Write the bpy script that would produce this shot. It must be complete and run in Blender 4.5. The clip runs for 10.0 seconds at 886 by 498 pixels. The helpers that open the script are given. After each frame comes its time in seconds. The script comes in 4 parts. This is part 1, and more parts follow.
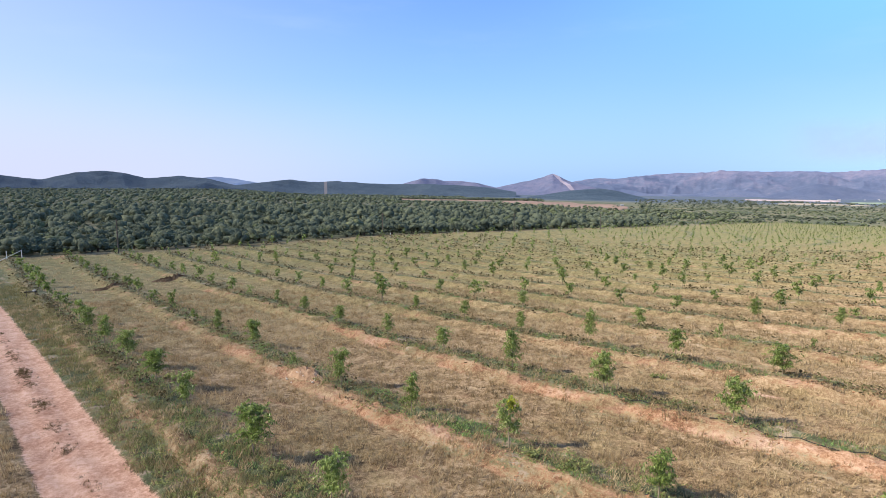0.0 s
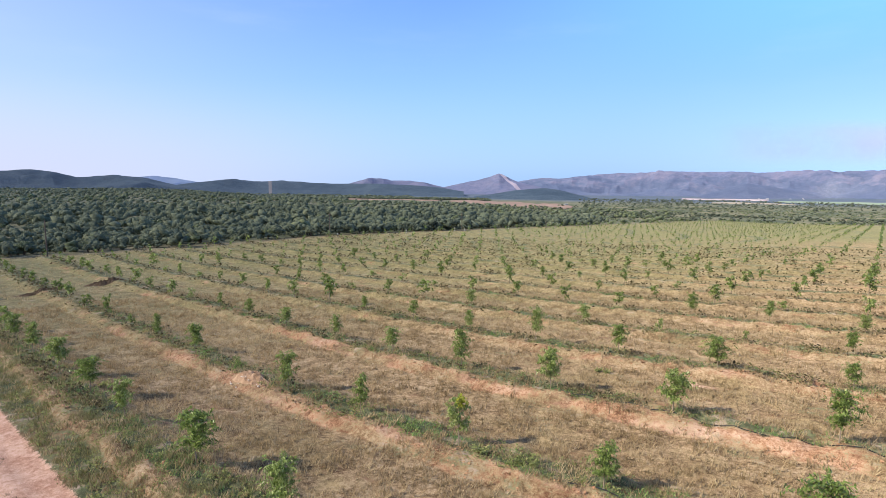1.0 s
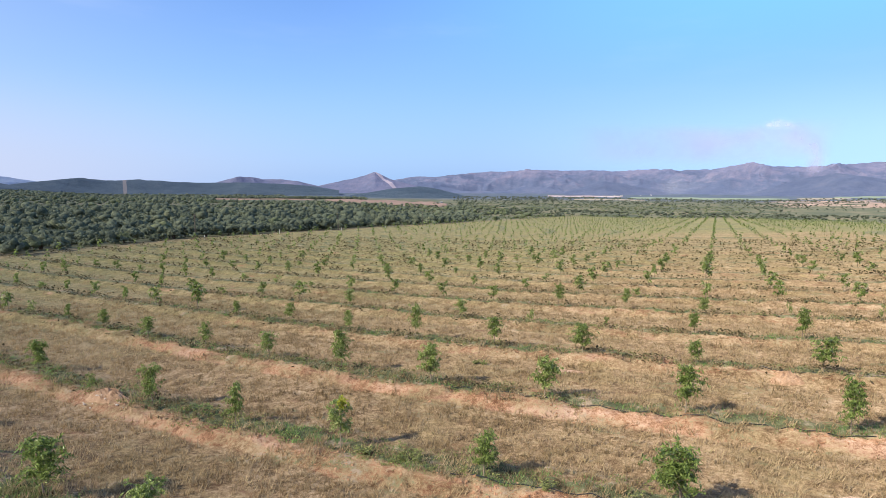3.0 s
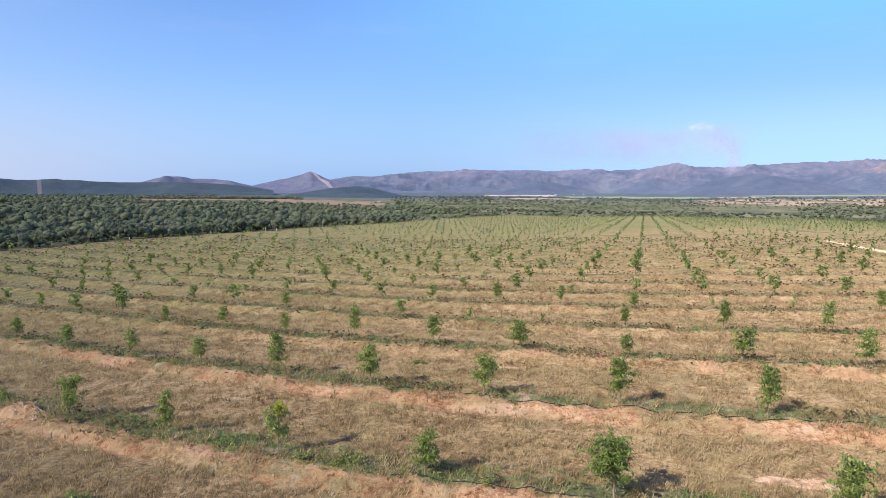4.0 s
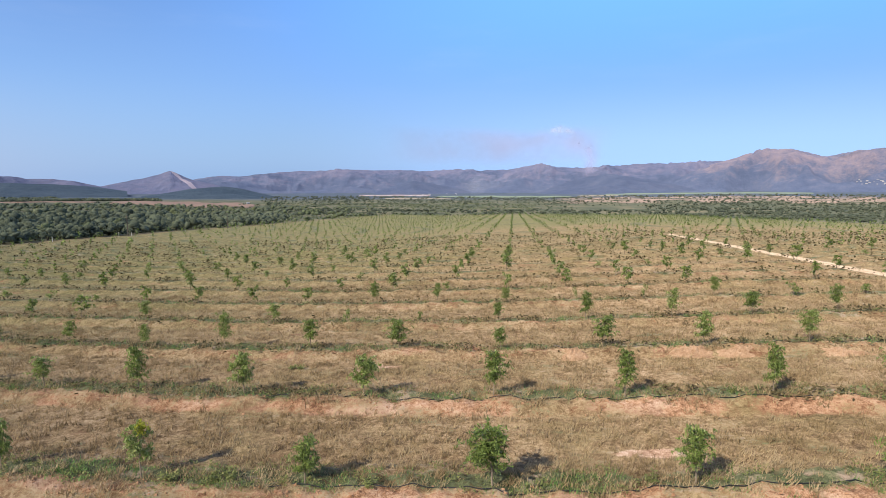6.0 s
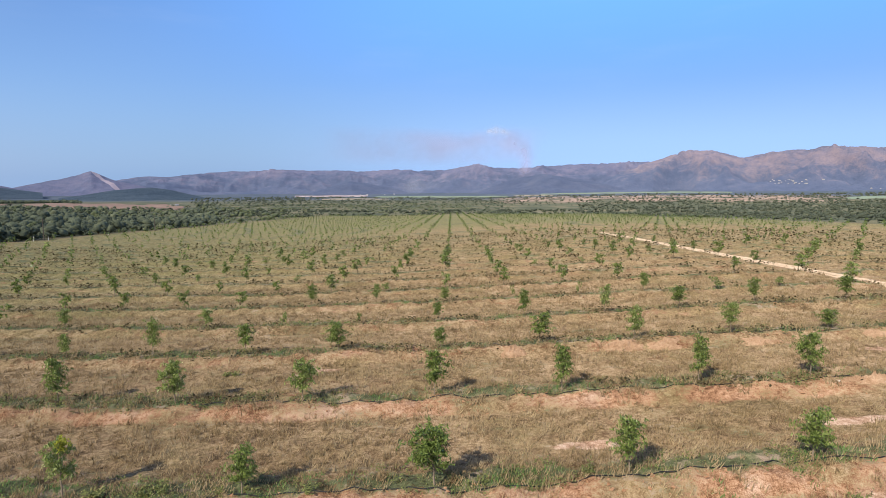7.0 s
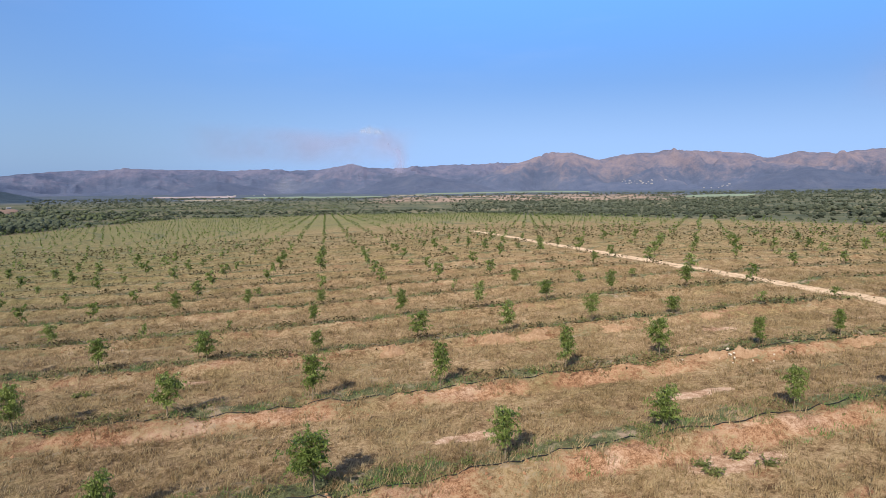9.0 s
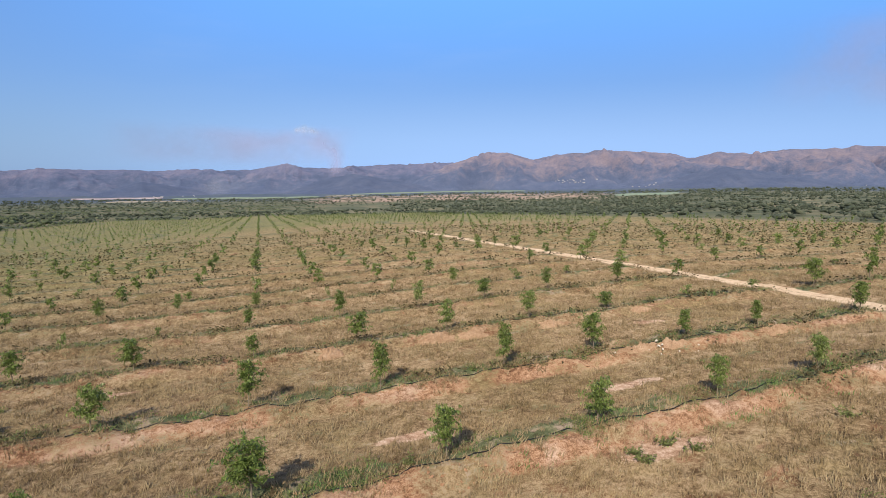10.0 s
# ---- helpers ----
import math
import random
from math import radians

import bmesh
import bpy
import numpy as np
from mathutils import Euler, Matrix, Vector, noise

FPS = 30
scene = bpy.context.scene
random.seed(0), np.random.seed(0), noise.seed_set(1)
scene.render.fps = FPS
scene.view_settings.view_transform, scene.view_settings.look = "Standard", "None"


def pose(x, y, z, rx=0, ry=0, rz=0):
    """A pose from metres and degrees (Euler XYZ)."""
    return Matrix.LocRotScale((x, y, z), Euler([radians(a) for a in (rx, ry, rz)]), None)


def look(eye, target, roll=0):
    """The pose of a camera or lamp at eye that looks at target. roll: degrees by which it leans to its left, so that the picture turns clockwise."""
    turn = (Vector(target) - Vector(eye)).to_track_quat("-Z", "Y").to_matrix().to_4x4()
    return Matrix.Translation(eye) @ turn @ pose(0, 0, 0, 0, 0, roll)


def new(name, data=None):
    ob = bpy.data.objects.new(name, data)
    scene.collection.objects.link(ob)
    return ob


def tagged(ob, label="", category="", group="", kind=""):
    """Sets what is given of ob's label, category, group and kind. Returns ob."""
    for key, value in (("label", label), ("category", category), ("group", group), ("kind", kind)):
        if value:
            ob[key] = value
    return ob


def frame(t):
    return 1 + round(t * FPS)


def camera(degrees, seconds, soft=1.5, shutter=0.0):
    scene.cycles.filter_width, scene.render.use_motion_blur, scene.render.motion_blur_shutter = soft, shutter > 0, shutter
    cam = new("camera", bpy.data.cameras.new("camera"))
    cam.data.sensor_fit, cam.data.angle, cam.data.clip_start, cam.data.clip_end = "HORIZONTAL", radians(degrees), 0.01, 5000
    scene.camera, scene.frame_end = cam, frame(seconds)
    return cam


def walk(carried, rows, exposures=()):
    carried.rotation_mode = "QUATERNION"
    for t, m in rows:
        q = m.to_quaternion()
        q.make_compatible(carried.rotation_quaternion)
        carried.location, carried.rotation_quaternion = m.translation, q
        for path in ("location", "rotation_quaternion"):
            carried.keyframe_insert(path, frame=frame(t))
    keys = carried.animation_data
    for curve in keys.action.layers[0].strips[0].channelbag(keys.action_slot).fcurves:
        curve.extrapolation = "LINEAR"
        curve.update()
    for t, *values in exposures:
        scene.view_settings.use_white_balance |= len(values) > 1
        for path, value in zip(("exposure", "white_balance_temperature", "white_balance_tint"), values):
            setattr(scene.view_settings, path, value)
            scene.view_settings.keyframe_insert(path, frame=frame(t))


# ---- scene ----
# A drone hovers over a young orchard and pans slowly to its right.
EYE_Z = 11.45
cam = camera(74.19, 10.0, soft=0.4)
PATH = [  # seconds, tilt, roll, yaw
    (0.0, 83.24, 0.05, 42.14),
    (0.5, 83.20, 0.00, 39.95),
    (1.0, 83.20, -0.03, 37.06),
    (1.5, 83.16, 0.01, 34.07),
    (2.0, 83.10, 0.03, 31.05),
    (2.5, 83.08, 0.06, 28.04),
    (4.0, 83.01, 0.01, 18.99),
    (4.5, 83.03, -0.02, 15.96),
    (5.0, 83.01, -0.10, 12.98),
    (5.5, 82.98, -0.08, 9.90),
    (7.0, 83.02, 0.09, 0.80),
    (7.5, 82.96, -0.07, -2.19),
    (8.0, 82.97, -0.06, -5.23),
    (8.5, 82.98, -0.04, -8.31),
    (9.0, 83.03, 0.01, -11.33),
    (9.5, 83.00, 0.05, -14.33),
    (10.0, 83.00, 0.11, -17.40),
]
walk(cam, [(t, pose(0.0, 0.0, EYE_Z, a, b, c)) for t, a, b, c in PATH],
     [(0.0, 0.47, 6200, 12), (5.0, 0.19, 6250, 12), (10.0, -0.20, 6290, 11)])

# ---- light ----
SUN_AZ, SUN_EL = 213.0, 35.0        # compass bearing from +y towards +x, height in degrees
world = bpy.data.worlds.new("sky")
scene.world = world
world.use_nodes = True
wn = world.node_tree
sky = wn.nodes.new("ShaderNodeTexSky")
sky.sky_type = "NISHITA"
sky.sun_disc = False
sky.sun_elevation = radians(SUN_EL)
sky.sun_rotation = radians(-SUN_AZ)
sky.altitude = 600
sky.air_density, sky.dust_density, sky.ozone_density = 1.0, 1.2, 5.0
wn.nodes["Background"].inputs["Strength"].default_value = 0.116


sun_data = bpy.data.lights.new("sun", "SUN")
sun_data.energy, sun_data.angle, sun_data.color = 5.0, radians(0.53), (1.0, 0.91, 0.76)
sun = new("sun", sun_data)
ex, ey = math.sin(radians(SUN_AZ)), math.cos(radians(SUN_AZ))
ce, se = math.cos(radians(SUN_EL)), math.sin(radians(SUN_EL))
sun.matrix_world = look((ex * ce * 50, ey * ce * 50, se * 50), (0, 0, 0))


# ---- materials ----
def material(name, rough=0.9):
    m = bpy.data.materials.new(name)
    m.use_nodes = True
    b = m.node_tree.nodes["Principled BSDF"]
    b.inputs["Roughness"].default_value = rough
    b.inputs["Specular IOR Level"].default_value = 0.25
    b.inputs["Diffuse Roughness"].default_value = 1.0 if rough > 0.75 else 0.0
    return m, m.node_tree, b


def n_noise(nt, scale, detail=4.0, rough=0.55, coord=None, stretch=None):
    nz = nt.nodes.new("ShaderNodeTexNoise")
    nz.inputs["Scale"].default_value, nz.inputs["Detail"].default_value, nz.inputs["Roughness"].default_value = scale, detail, rough
    if coord is not None:
        if stretch:
            mp = nt.nodes.new("ShaderNodeMapping")
            mp.inputs["Scale"].default_value = stretch
            nt.links.new(coord, mp.inputs[0])
            coord = mp.outputs[0]
        nt.links.new(coord, nz.inputs["Vector"])
    return nz.outputs["Fac"]


def n_ramp(nt, fac, stops):
    r = nt.nodes.new("ShaderNodeValToRGB")
    els = r.color_ramp.elements
    while len(els) < len(stops):
        els.new(0.5)
    for e, (p, c) in zip(els, stops):
        e.position, e.color = p, (*c, 1)
    nt.links.new(fac, r.inputs[0])
    return r.outputs[0]


def n_math(nt, op, a, b=0.0, c=None, clamp=False):
    n = nt.nodes.new("ShaderNodeMath")
    n.operation, n.use_clamp = op, clamp
    for i, v in enumerate((a, b) if c is None else (a, b, c)):
        if isinstance(v, (int, float)):
            n.inputs[i].default_value = v
        else:
            nt.links.new(v, n.inputs[i])
    return n.outputs[0]


def n_step(nt, v, lo, hi):
    n = nt.nodes.new("ShaderNodeMapRange")
    n.interpolation_type = "SMOOTHSTEP"
    n.inputs["From Min"].default_value, n.inputs["From Max"].default_value = lo, hi
    nt.links.new(v, n.inputs["Value"])
    return n.outputs[0]


def n_mix(nt, fac, a, b):
    n = nt.nodes.new("ShaderNodeMix")
    n.data_type = "RGBA"
    for i, v in ((0, fac), (6, a), (7, b)):
        if isinstance(v, tuple):
            n.inputs[i].default_value = (*v, 1)
        elif isinstance(v, (int, float)):
            n.inputs[i].default_value = v
        else:
            nt.links.new(v, n.inputs[i])
    return n.outputs[2]


def n_bump(nt, height, bsdf, strength, dist):
    b = nt.nodes.new("ShaderNodeBump")
    b.inputs["Strength"].default_value, b.inputs["Distance"].default_value = strength, dist
    nt.links.new(height, b.inputs["Height"])
    nt.links.new(b.outputs[0], bsdf.inputs["Normal"])


def n_attr(nt, name):
    a = nt.nodes.new("ShaderNodeAttribute")
    a.attribute_name = name
    return a.outputs["Fac"]


def leaf_material(name, stops, rough=0.55, glow=0.35, patch=0.0):
    """Foliage: every leaf takes its own tone, and light comes through it."""
    m, nt, b = material(name, rough)
    geo = nt.nodes.new("ShaderNodeNewGeometry")
    info = nt.nodes.new("ShaderNodeObjectInfo")
    v = n_math(nt, "ADD", n_math(nt, "MULTIPLY", geo.outputs["Random Per Island"], 0.75), n_math(nt, "MULTIPLY", info.outputs["Random"], 0.25))
    if patch:
        wide = n_math(nt, "MULTIPLY_ADD", n_noise(nt, patch, 3, 0.6, geo.outputs["Position"]), 0.6, n_math(nt, "MULTIPLY", n_noise(nt, patch * 0.16, 4, 0.6, geo.outputs["Position"], (1.0, 1.0, 0.2)), 0.4))
        v = n_math(nt, "ADD", n_math(nt, "MULTIPLY", v, 0.35), n_math(nt, "MULTIPLY_ADD", wide, 1.9, -0.62))
        tiny = n_noise(nt, 1.7, 4, 0.7, geo.outputs["Position"])
        v = n_math(nt, "ADD", v, n_math(nt, "MULTIPLY_ADD", tiny, 1.5, -0.75), clamp=True)
        n_bump(nt, tiny, b, 1.0, 0.5)
    col = n_ramp(nt, v, stops)
    nt.links.new(col, b.inputs["Base Color"])
    tr = nt.nodes.new("ShaderNodeBsdfTranslucent")
    nt.links.new(col, tr.inputs["Color"])
    mx = nt.nodes.new("ShaderNodeMixShader")
    mx.inputs[0].default_value = glow
    nt.links.new(b.outputs[0], mx.inputs[1])
    nt.links.new(tr.outputs[0], mx.inputs[2])
    nt.links.new(mx.outputs[0], nt.nodes["Material Output"].inputs["Surface"])
    return m


def grain_material(name, stops, scale, rough=0.9, bump=0.3, dist=0.02, fine=None):
    m, nt, b = material(name, rough)
    co = nt.nodes.new("ShaderNodeNewGeometry").outputs["Position"]
    f1 = n_noise(nt, scale, 6, 0.6, co)
    f2 = n_noise(nt, fine or scale * 9, 5, 0.6, co)
    fac = n_math(nt, "ADD", n_math(nt, "MULTIPLY", f1, 0.6), n_math(nt, "MULTIPLY", f2, 0.4))
    nt.links.new(n_ramp(nt, fac, stops), b.inputs["Base Color"])
    n_bump(nt, f2, b, bump, dist)
    return m


def finish_sky():
    """Dry-season haze: the sky dims to a pale lilac near the horizon, with faint high cirrus."""
    co = wn.nodes.new("ShaderNodeTexCoord").outputs["Generated"]
    sep = wn.nodes.new("ShaderNodeSeparateXYZ")
    wn.links.new(co, sep.inputs[0])
    even = n_mix(wn, n_math(wn, "MULTIPLY", n_step(wn, sep.outputs["Z"], 0.62, 0.3), 0.45), sky.outputs[0], (1.3, 2.85, 6.7))
    low = n_ramp(wn, sep.outputs["Z"], [(0.0, (0.72, 0.72, 0.72)), (0.06, (0.58, 0.58, 0.58)), (0.15, (0.22, 0.22, 0.22)), (0.28, (0.0, 0.0, 0.0))])
    hazy = n_mix(wn, low, even, (2.7, 4.2, 6.5))
    toward = wn.nodes.new("ShaderNodeVectorMath")
    toward.operation = "DOT_PRODUCT"
    toward.inputs[1].default_value = (ex, ey, 0.0)
    wn.links.new(co, toward.inputs[0])
    wide = n_ramp(wn, sep.outputs["Z"], [(0.0, (0.95, 0.95, 0.95)), (0.12, (0.66, 0.66, 0.66)), (0.5, (0.45, 0.45, 0.45)), (1.0, (0.2, 0.2, 0.2))])
    hazy = n_mix(wn, n_math(wn, "MULTIPLY", n_step(wn, toward.outputs["Value"], -0.35, 0.9), wide), hazy, (5.6, 6.1, 7.0))
    away = n_math(wn, "MULTIPLY", n_step(wn, toward.outputs["Value"], -0.55, -1.05), n_math(wn, "MULTIPLY", low, 0.85))
    hazy = n_mix(wn, away, hazy, (4.9, 7.7, 13.0))
    hazy = n_mix(wn, n_math(wn, "MULTIPLY", n_step(wn, toward.outputs["Value"], -0.3, -0.95), n_math(wn, "MULTIPLY", n_step(wn, sep.outputs["Z"], 0.05, 0.3), n_step(wn, sep.outputs["Z"], 0.7, 0.35))), hazy, (1.95, 4.85, 10.8))
    hazy = n_mix(wn, n_math(wn, "MULTIPLY", n_step(wn, toward.outputs["Value"], -0.55, 0.45), n_step(wn, sep.outputs["Z"], 0.17, 0.0)), hazy, (4.5, 4.75, 5.9))
    streak = n_noise(wn, 2.2, 6, 0.55, co, (1.0, 1.0, 5.0))
    fac = n_math(wn, "MULTIPLY", n_step(wn, streak, 0.52, 0.80), n_math(wn, "MULTIPLY", n_step(wn, sep.outputs["Z"], 0.08, 0.25), 0.12))
    col = n_mix(wn, fac, hazy, (7.0, 7.2, 7.8))
    wn.links.new(col, wn.nodes["Background"].inputs["Color"])


finish_sky()

M_LEAF = leaf_material("pecan_leaf", [(0.0, (0.075, 0.115, 0.025)), (0.4, (0.17, 0.23, 0.055)), (0.8, (0.31, 0.375, 0.105)), (1.0, (0.55, 0.58, 0.26))], 0.36, 0.32)
M_LEAF_YELLOW = leaf_material("yellow_leaf", [(0.0, (0.26, 0.30, 0.04)), (1.0, (0.55, 0.52, 0.07))])
M_BUSH = leaf_material("bush_leaf", [(0.0, (0.068, 0.086, 0.064)), (0.35, (0.122, 0.148, 0.10)), (0.7, (0.188, 0.212, 0.13)), (1.0, (0.29, 0.295, 0.165))], 0.85, 0.25, 0.11)
M_BUSH_PALE = leaf_material("pale_bush_leaf", [(0.0, (0.10, 0.13, 0.07)), (0.6, (0.19, 0.22, 0.11)), (1.0, (0.30, 0.31, 0.16))], 0.8, 0.25, 0.1)
M_DRY = leaf_material("dry_grass", [(0.0, (0.15, 0.103, 0.048)), (0.4, (0.41, 0.297, 0.155)), (0.8, (0.61, 0.47, 0.28)), (1.0, (0.48, 0.41, 0.19))], 0.85, 0.3, 0.35)
M_WEED = leaf_material("weed_leaf", [(0.0, (0.125, 0.15, 0.046)), (0.6, (0.245, 0.265, 0.085)), (1.0, (0.40, 0.39, 0.15))], 0.7, 0.3)
M_THORN = leaf_material("thorn_bush_leaf", [(0.0, (0.055, 0.07, 0.052)), (0.5, (0.105, 0.124, 0.083)), (0.85, (0.165, 0.18, 0.115)), (1.0, (0.24, 0.24, 0.15))], 0.85, 0.2, 0.07)
M_TRACK_GRASS = leaf_material("track_grass_blade", [(0.0, (0.09, 0.06, 0.03)), (0.6, (0.17, 0.12, 0.05)), (1.0, (0.22, 0.20, 0.08))], 0.8, 0.2)
M_BARK = grain_material("pale_bark", [(0.2, (0.16, 0.12, 0.08)), (0.8, (0.36, 0.29, 0.21))], 12)
M_DARK_BARK = grain_material("dark_bark", [(0.2, (0.05, 0.04, 0.03)), (0.8, (0.16, 0.12, 0.09))], 6)


# ---- the lie of the land ----
COL, ROW, COL_0, ROW_0 = 6.8, 9.6, -0.75, 10.5     # spacing of trees in a row, of rows, and the first of each
LEFT, RIGHT, FAR = -140.0, 172.0, 650.0           # edges of the orchard
BEARINGS = np.array([-180, -90, -65, -52, -40, -22, 0, 25, 50, 90, 180.0])
REACH = np.array([0, 150, 300, 640, 1000, 2000, 3000, 4300, 5000.0])
FLOOR = np.array([
    [-2, -3, -5, -8, -10, -15, -20, -25, -28],
    [-6, -9, -9, -9.5, -9, -11, -20, -30, -36],
    [-6, -9, -9, -10, -11.5, -19, -34, -44, -50],
    [-5, -8.5, -10.5, -14.5, -22, -46, -60, -72, -78],
    [-4, -8, -12, -19, -26, -52, -68, -82, -88],
    [-3, -8, -14, -28, -38, -58, -77, -90, -100],
    [-2, -5, -13, -30, -40, -59, -76, -90, -98],
    [-1, -2, -9, -26, -33, -45, -56, -68, -76],
    [0, 0, -5, -13, -18, -26, -31, -40, -46],
    [0, 0, -2, -7, -11, -18, -24, -30, -34],
    [-2, -3, -5, -8, -10, -15, -20, -25, -28]], float)


def soft(v, w):
    return np.logaddexp(0, np.asarray(v, float) / w) * w


def smooth(a, b, v):
    k = np.clip((np.asarray(v, float) - a) / (b - a), 0, 1)
    return k * k * (3 - 2 * k)


def row_bend(x):
    return 0.14 * soft(-22 - x, 5.0)


def row_offset(x, y):
    """Signed distance to the nearest terrace line, and that line's number."""
    v = (y - ROW_0 - row_bend(x)) / ROW
    k = np.round(v)
    return (v - k) * ROW, k


def waves(x, y, scale, seed):
    """Cheap smooth unevenness from a few crossed waves, about -1 to 1."""
    r = np.random.RandomState(seed)
    out = 0
    for i in range(6):
        a, p, f = r.uniform(0, 6.28), r.uniform(0, 6.28), r.uniform(0.6, 1.7) / scale
        out = out + np.sin((x * math.cos(a) + y * math.sin(a)) * f * 6.28 + p + 0.7 * np.sin((y * math.cos(a) - x * math.sin(a)) * f * 4 + p))
    return out / 4.0


def road_line(y):
    return 44.6 + 0.004 * np.clip(y - 40, 0, 300)


def base_height(x, y):
    d = np.hypot(x, y) + 1e-6
    az = np.degrees(np.arctan2(x, y))
    by = np.array([np.interp(d.ravel(), REACH, row) for row in FLOOR])
    pos = np.interp(az.ravel(), BEARINGS, np.arange(len(BEARINGS)))
    lo = np.clip(pos.astype(int), 0, len(BEARINGS) - 2)
    k = pos - lo
    k = k * k * (3 - 2 * k)
    idx = np.arange(d.size)
    out = (by[lo, idx] * (1 - k) + by[lo + 1, idx] * k).reshape(d.shape)
    left = -0.036 * (soft(2 - x, 3) - soft(-108 - x, 12)) * smooth(10, 20, y) - 0.04 * (soft(-27 - x, 6) - soft(-127 - x, 12)) * smooth(20, 10, y)
    right = (0.066 + 0.03 * smooth(30, 19, y)) * (soft(x - 2, 4) - soft(x - 36, 8)) * smooth(620, 220, y)
    cross = left + right + 2.2 * smooth(-55, -130, x) * smooth(50, 150, y)
    down = -0.3 * smooth(14, 30, y) - 0.0475 * soft(y - 34, 4)
    inside = np.maximum.reduce([LEFT - x, x - RIGHT, y - FAR, -260 - y])
    w = smooth(0, 60, inside)
    far_bumps = waves(x, y, 170, 3) * np.clip(d / 400, 0, 1.0) * 0.9
    return (cross + down) * (1 - w) + (out + far_bumps) * w, inside


def near_road(x, y):
    """The earth track along the first row: signed distance from its middle."""
    mid = 6.3 + 0.115 * soft(-22 - x, 3.0)
    return y - mid


def height(x, y):
    x, y = np.asarray(x, float), np.asarray(y, float)
    z, inside = base_height(x, y)
    v, k = row_offset(x, y)
    amp = np.where((k >= 0) & (inside < 0), 1.0, 0.0) * (0.40 + 0.12 * waves(x, y, 14, 5) + 0.07 * waves(x, y, 4, 6)) * smooth(4, -4, inside) * smooth(1.2, 4.0, np.abs(x - road_line(y)))
    bank = smooth(-1.6, -0.8, v) * smooth(3.0, 0.8, v)
    z = z + amp * bank + (0.09 * waves(x, y, 1.3, 9) + 0.065 * waves(x, y, 0.6, 10)) * bank * (amp > 0)
    d = np.hypot(x, y)
    z = z + 0.05 * waves(x, y, 2.2, 7) * smooth(160, 40, d) + 0.05 * waves(x, y, 9, 8) * smooth(400, 80, d)
    r = near_road(x, y)
    on = smooth(1.9, 1.3, np.abs(r)) * smooth(-12, -20, x)
    z = z - 0.12 * on - 0.05 * on * smooth(0.45, 0.15, np.abs(np.abs(r) - 0.75))
    f = np.abs(x - road_line(y))
    z = z - 0.12 * smooth(2.0, 1.2, f) * smooth(10, 20, y) * smooth(330, 300, y)
    return z


def mesh_np(name, verts, faces, mat, smooth_shade=False):
    """A mesh from numpy arrays; faces all have the same number of corners."""
    verts, faces = np.asarray(verts, np.float32), np.asarray(faces, np.int32)
    me = bpy.data.meshes.new(name)
    n, k = faces.shape
    me.vertices.add(len(verts))
    me.vertices.foreach_set("co", verts.ravel())
    me.loops.add(n * k)
    me.loops.foreach_set("vertex_index", faces.ravel())
    me.polygons.add(n)
    me.polygons.foreach_set("loop_start", np.arange(0, n * k, k, dtype=np.int32))
    me.polygons.foreach_set("use_smooth", np.full(n, smooth_shade))
    me.update(calc_edges=True)
    if mat:
        me.materials.append(mat)
    return me


def grid_faces(n, m, wrap=False):
    i, j = np.meshgrid(np.arange(n - 1), np.arange(m if wrap else m - 1), indexing="ij")
    j2 = (j + 1) % m
    return np.stack([i * m + j, i * m + j2, (i + 1) * m + j2, (i + 1) * m + j], -1).reshape(-1, 4)


def part(name, data, parent, label=""):
    ob = new(name, data)
    ob.parent = parent
    return tagged(ob, label)


# ---- ground: one sheet to the horizon, finer where the camera is near ----
def ground_material():
    m, nt, b = material("orchard_ground", 0.95)
    co = nt.nodes.new("ShaderNodeNewGeometry").outputs["Position"]
    big, mid = n_noise(nt, 0.11, 5, 0.6, co), n_noise(nt, 0.8, 6, 0.65, co)
    fine, grit = n_noise(nt, 4.5, 6, 0.7, co), n_noise(nt, 22.0, 4, 0.75, co)
    along = n_noise(nt, 0.6, 6, 0.65, co, (0.35, 1.0, 1.0))
    mixn = n_math(nt, "ADD", n_math(nt, "MULTIPLY", mid, 0.3), n_math(nt, "ADD", n_math(nt, "MULTIPLY", fine, 0.35), n_math(nt, "MULTIPLY", grit, 0.35)))
    mixn = n_math(nt, "MULTIPLY_ADD", mixn, 2.8, -0.9)
    grass = n_ramp(nt, mixn, [(0.28, (0.081, 0.049, 0.022)), (0.42, (0.220, 0.145, 0.073)), (0.55, (0.346, 0.241, 0.134)), (0.72, (0.517, 0.382, 0.245))])
    greenish = n_ramp(nt, mixn, [(0.28, (0.065, 0.049, 0.019)), (0.5, (0.213, 0.151, 0.071)), (0.72, (0.410, 0.301, 0.158))])
    grass = n_mix(nt, n_step(nt, n_math(nt, "ADD", big, n_math(nt, "MULTIPLY", n_math(nt, "SUBTRACT", mid, 0.5), 0.7)), 0.47, 0.66), grass, greenish)
    soil = n_ramp(nt, mixn, [(0.26, (0.125, 0.057, 0.029)), (0.42, (0.31, 0.165, 0.088)), (0.56, (0.47, 0.282, 0.168)), (0.76, (0.62, 0.43, 0.30))])
    sand = n_ramp(nt, mixn, [(0.30, (0.25, 0.142, 0.085)), (0.44, (0.41, 0.255, 0.165)), (0.56, (0.53, 0.362, 0.255)), (0.72, (0.66, 0.51, 0.40))])
    soil = n_mix(nt, n_step(nt, n_noise(nt, 0.31, 5, 0.65, co), 0.47, 0.63), soil, sand)
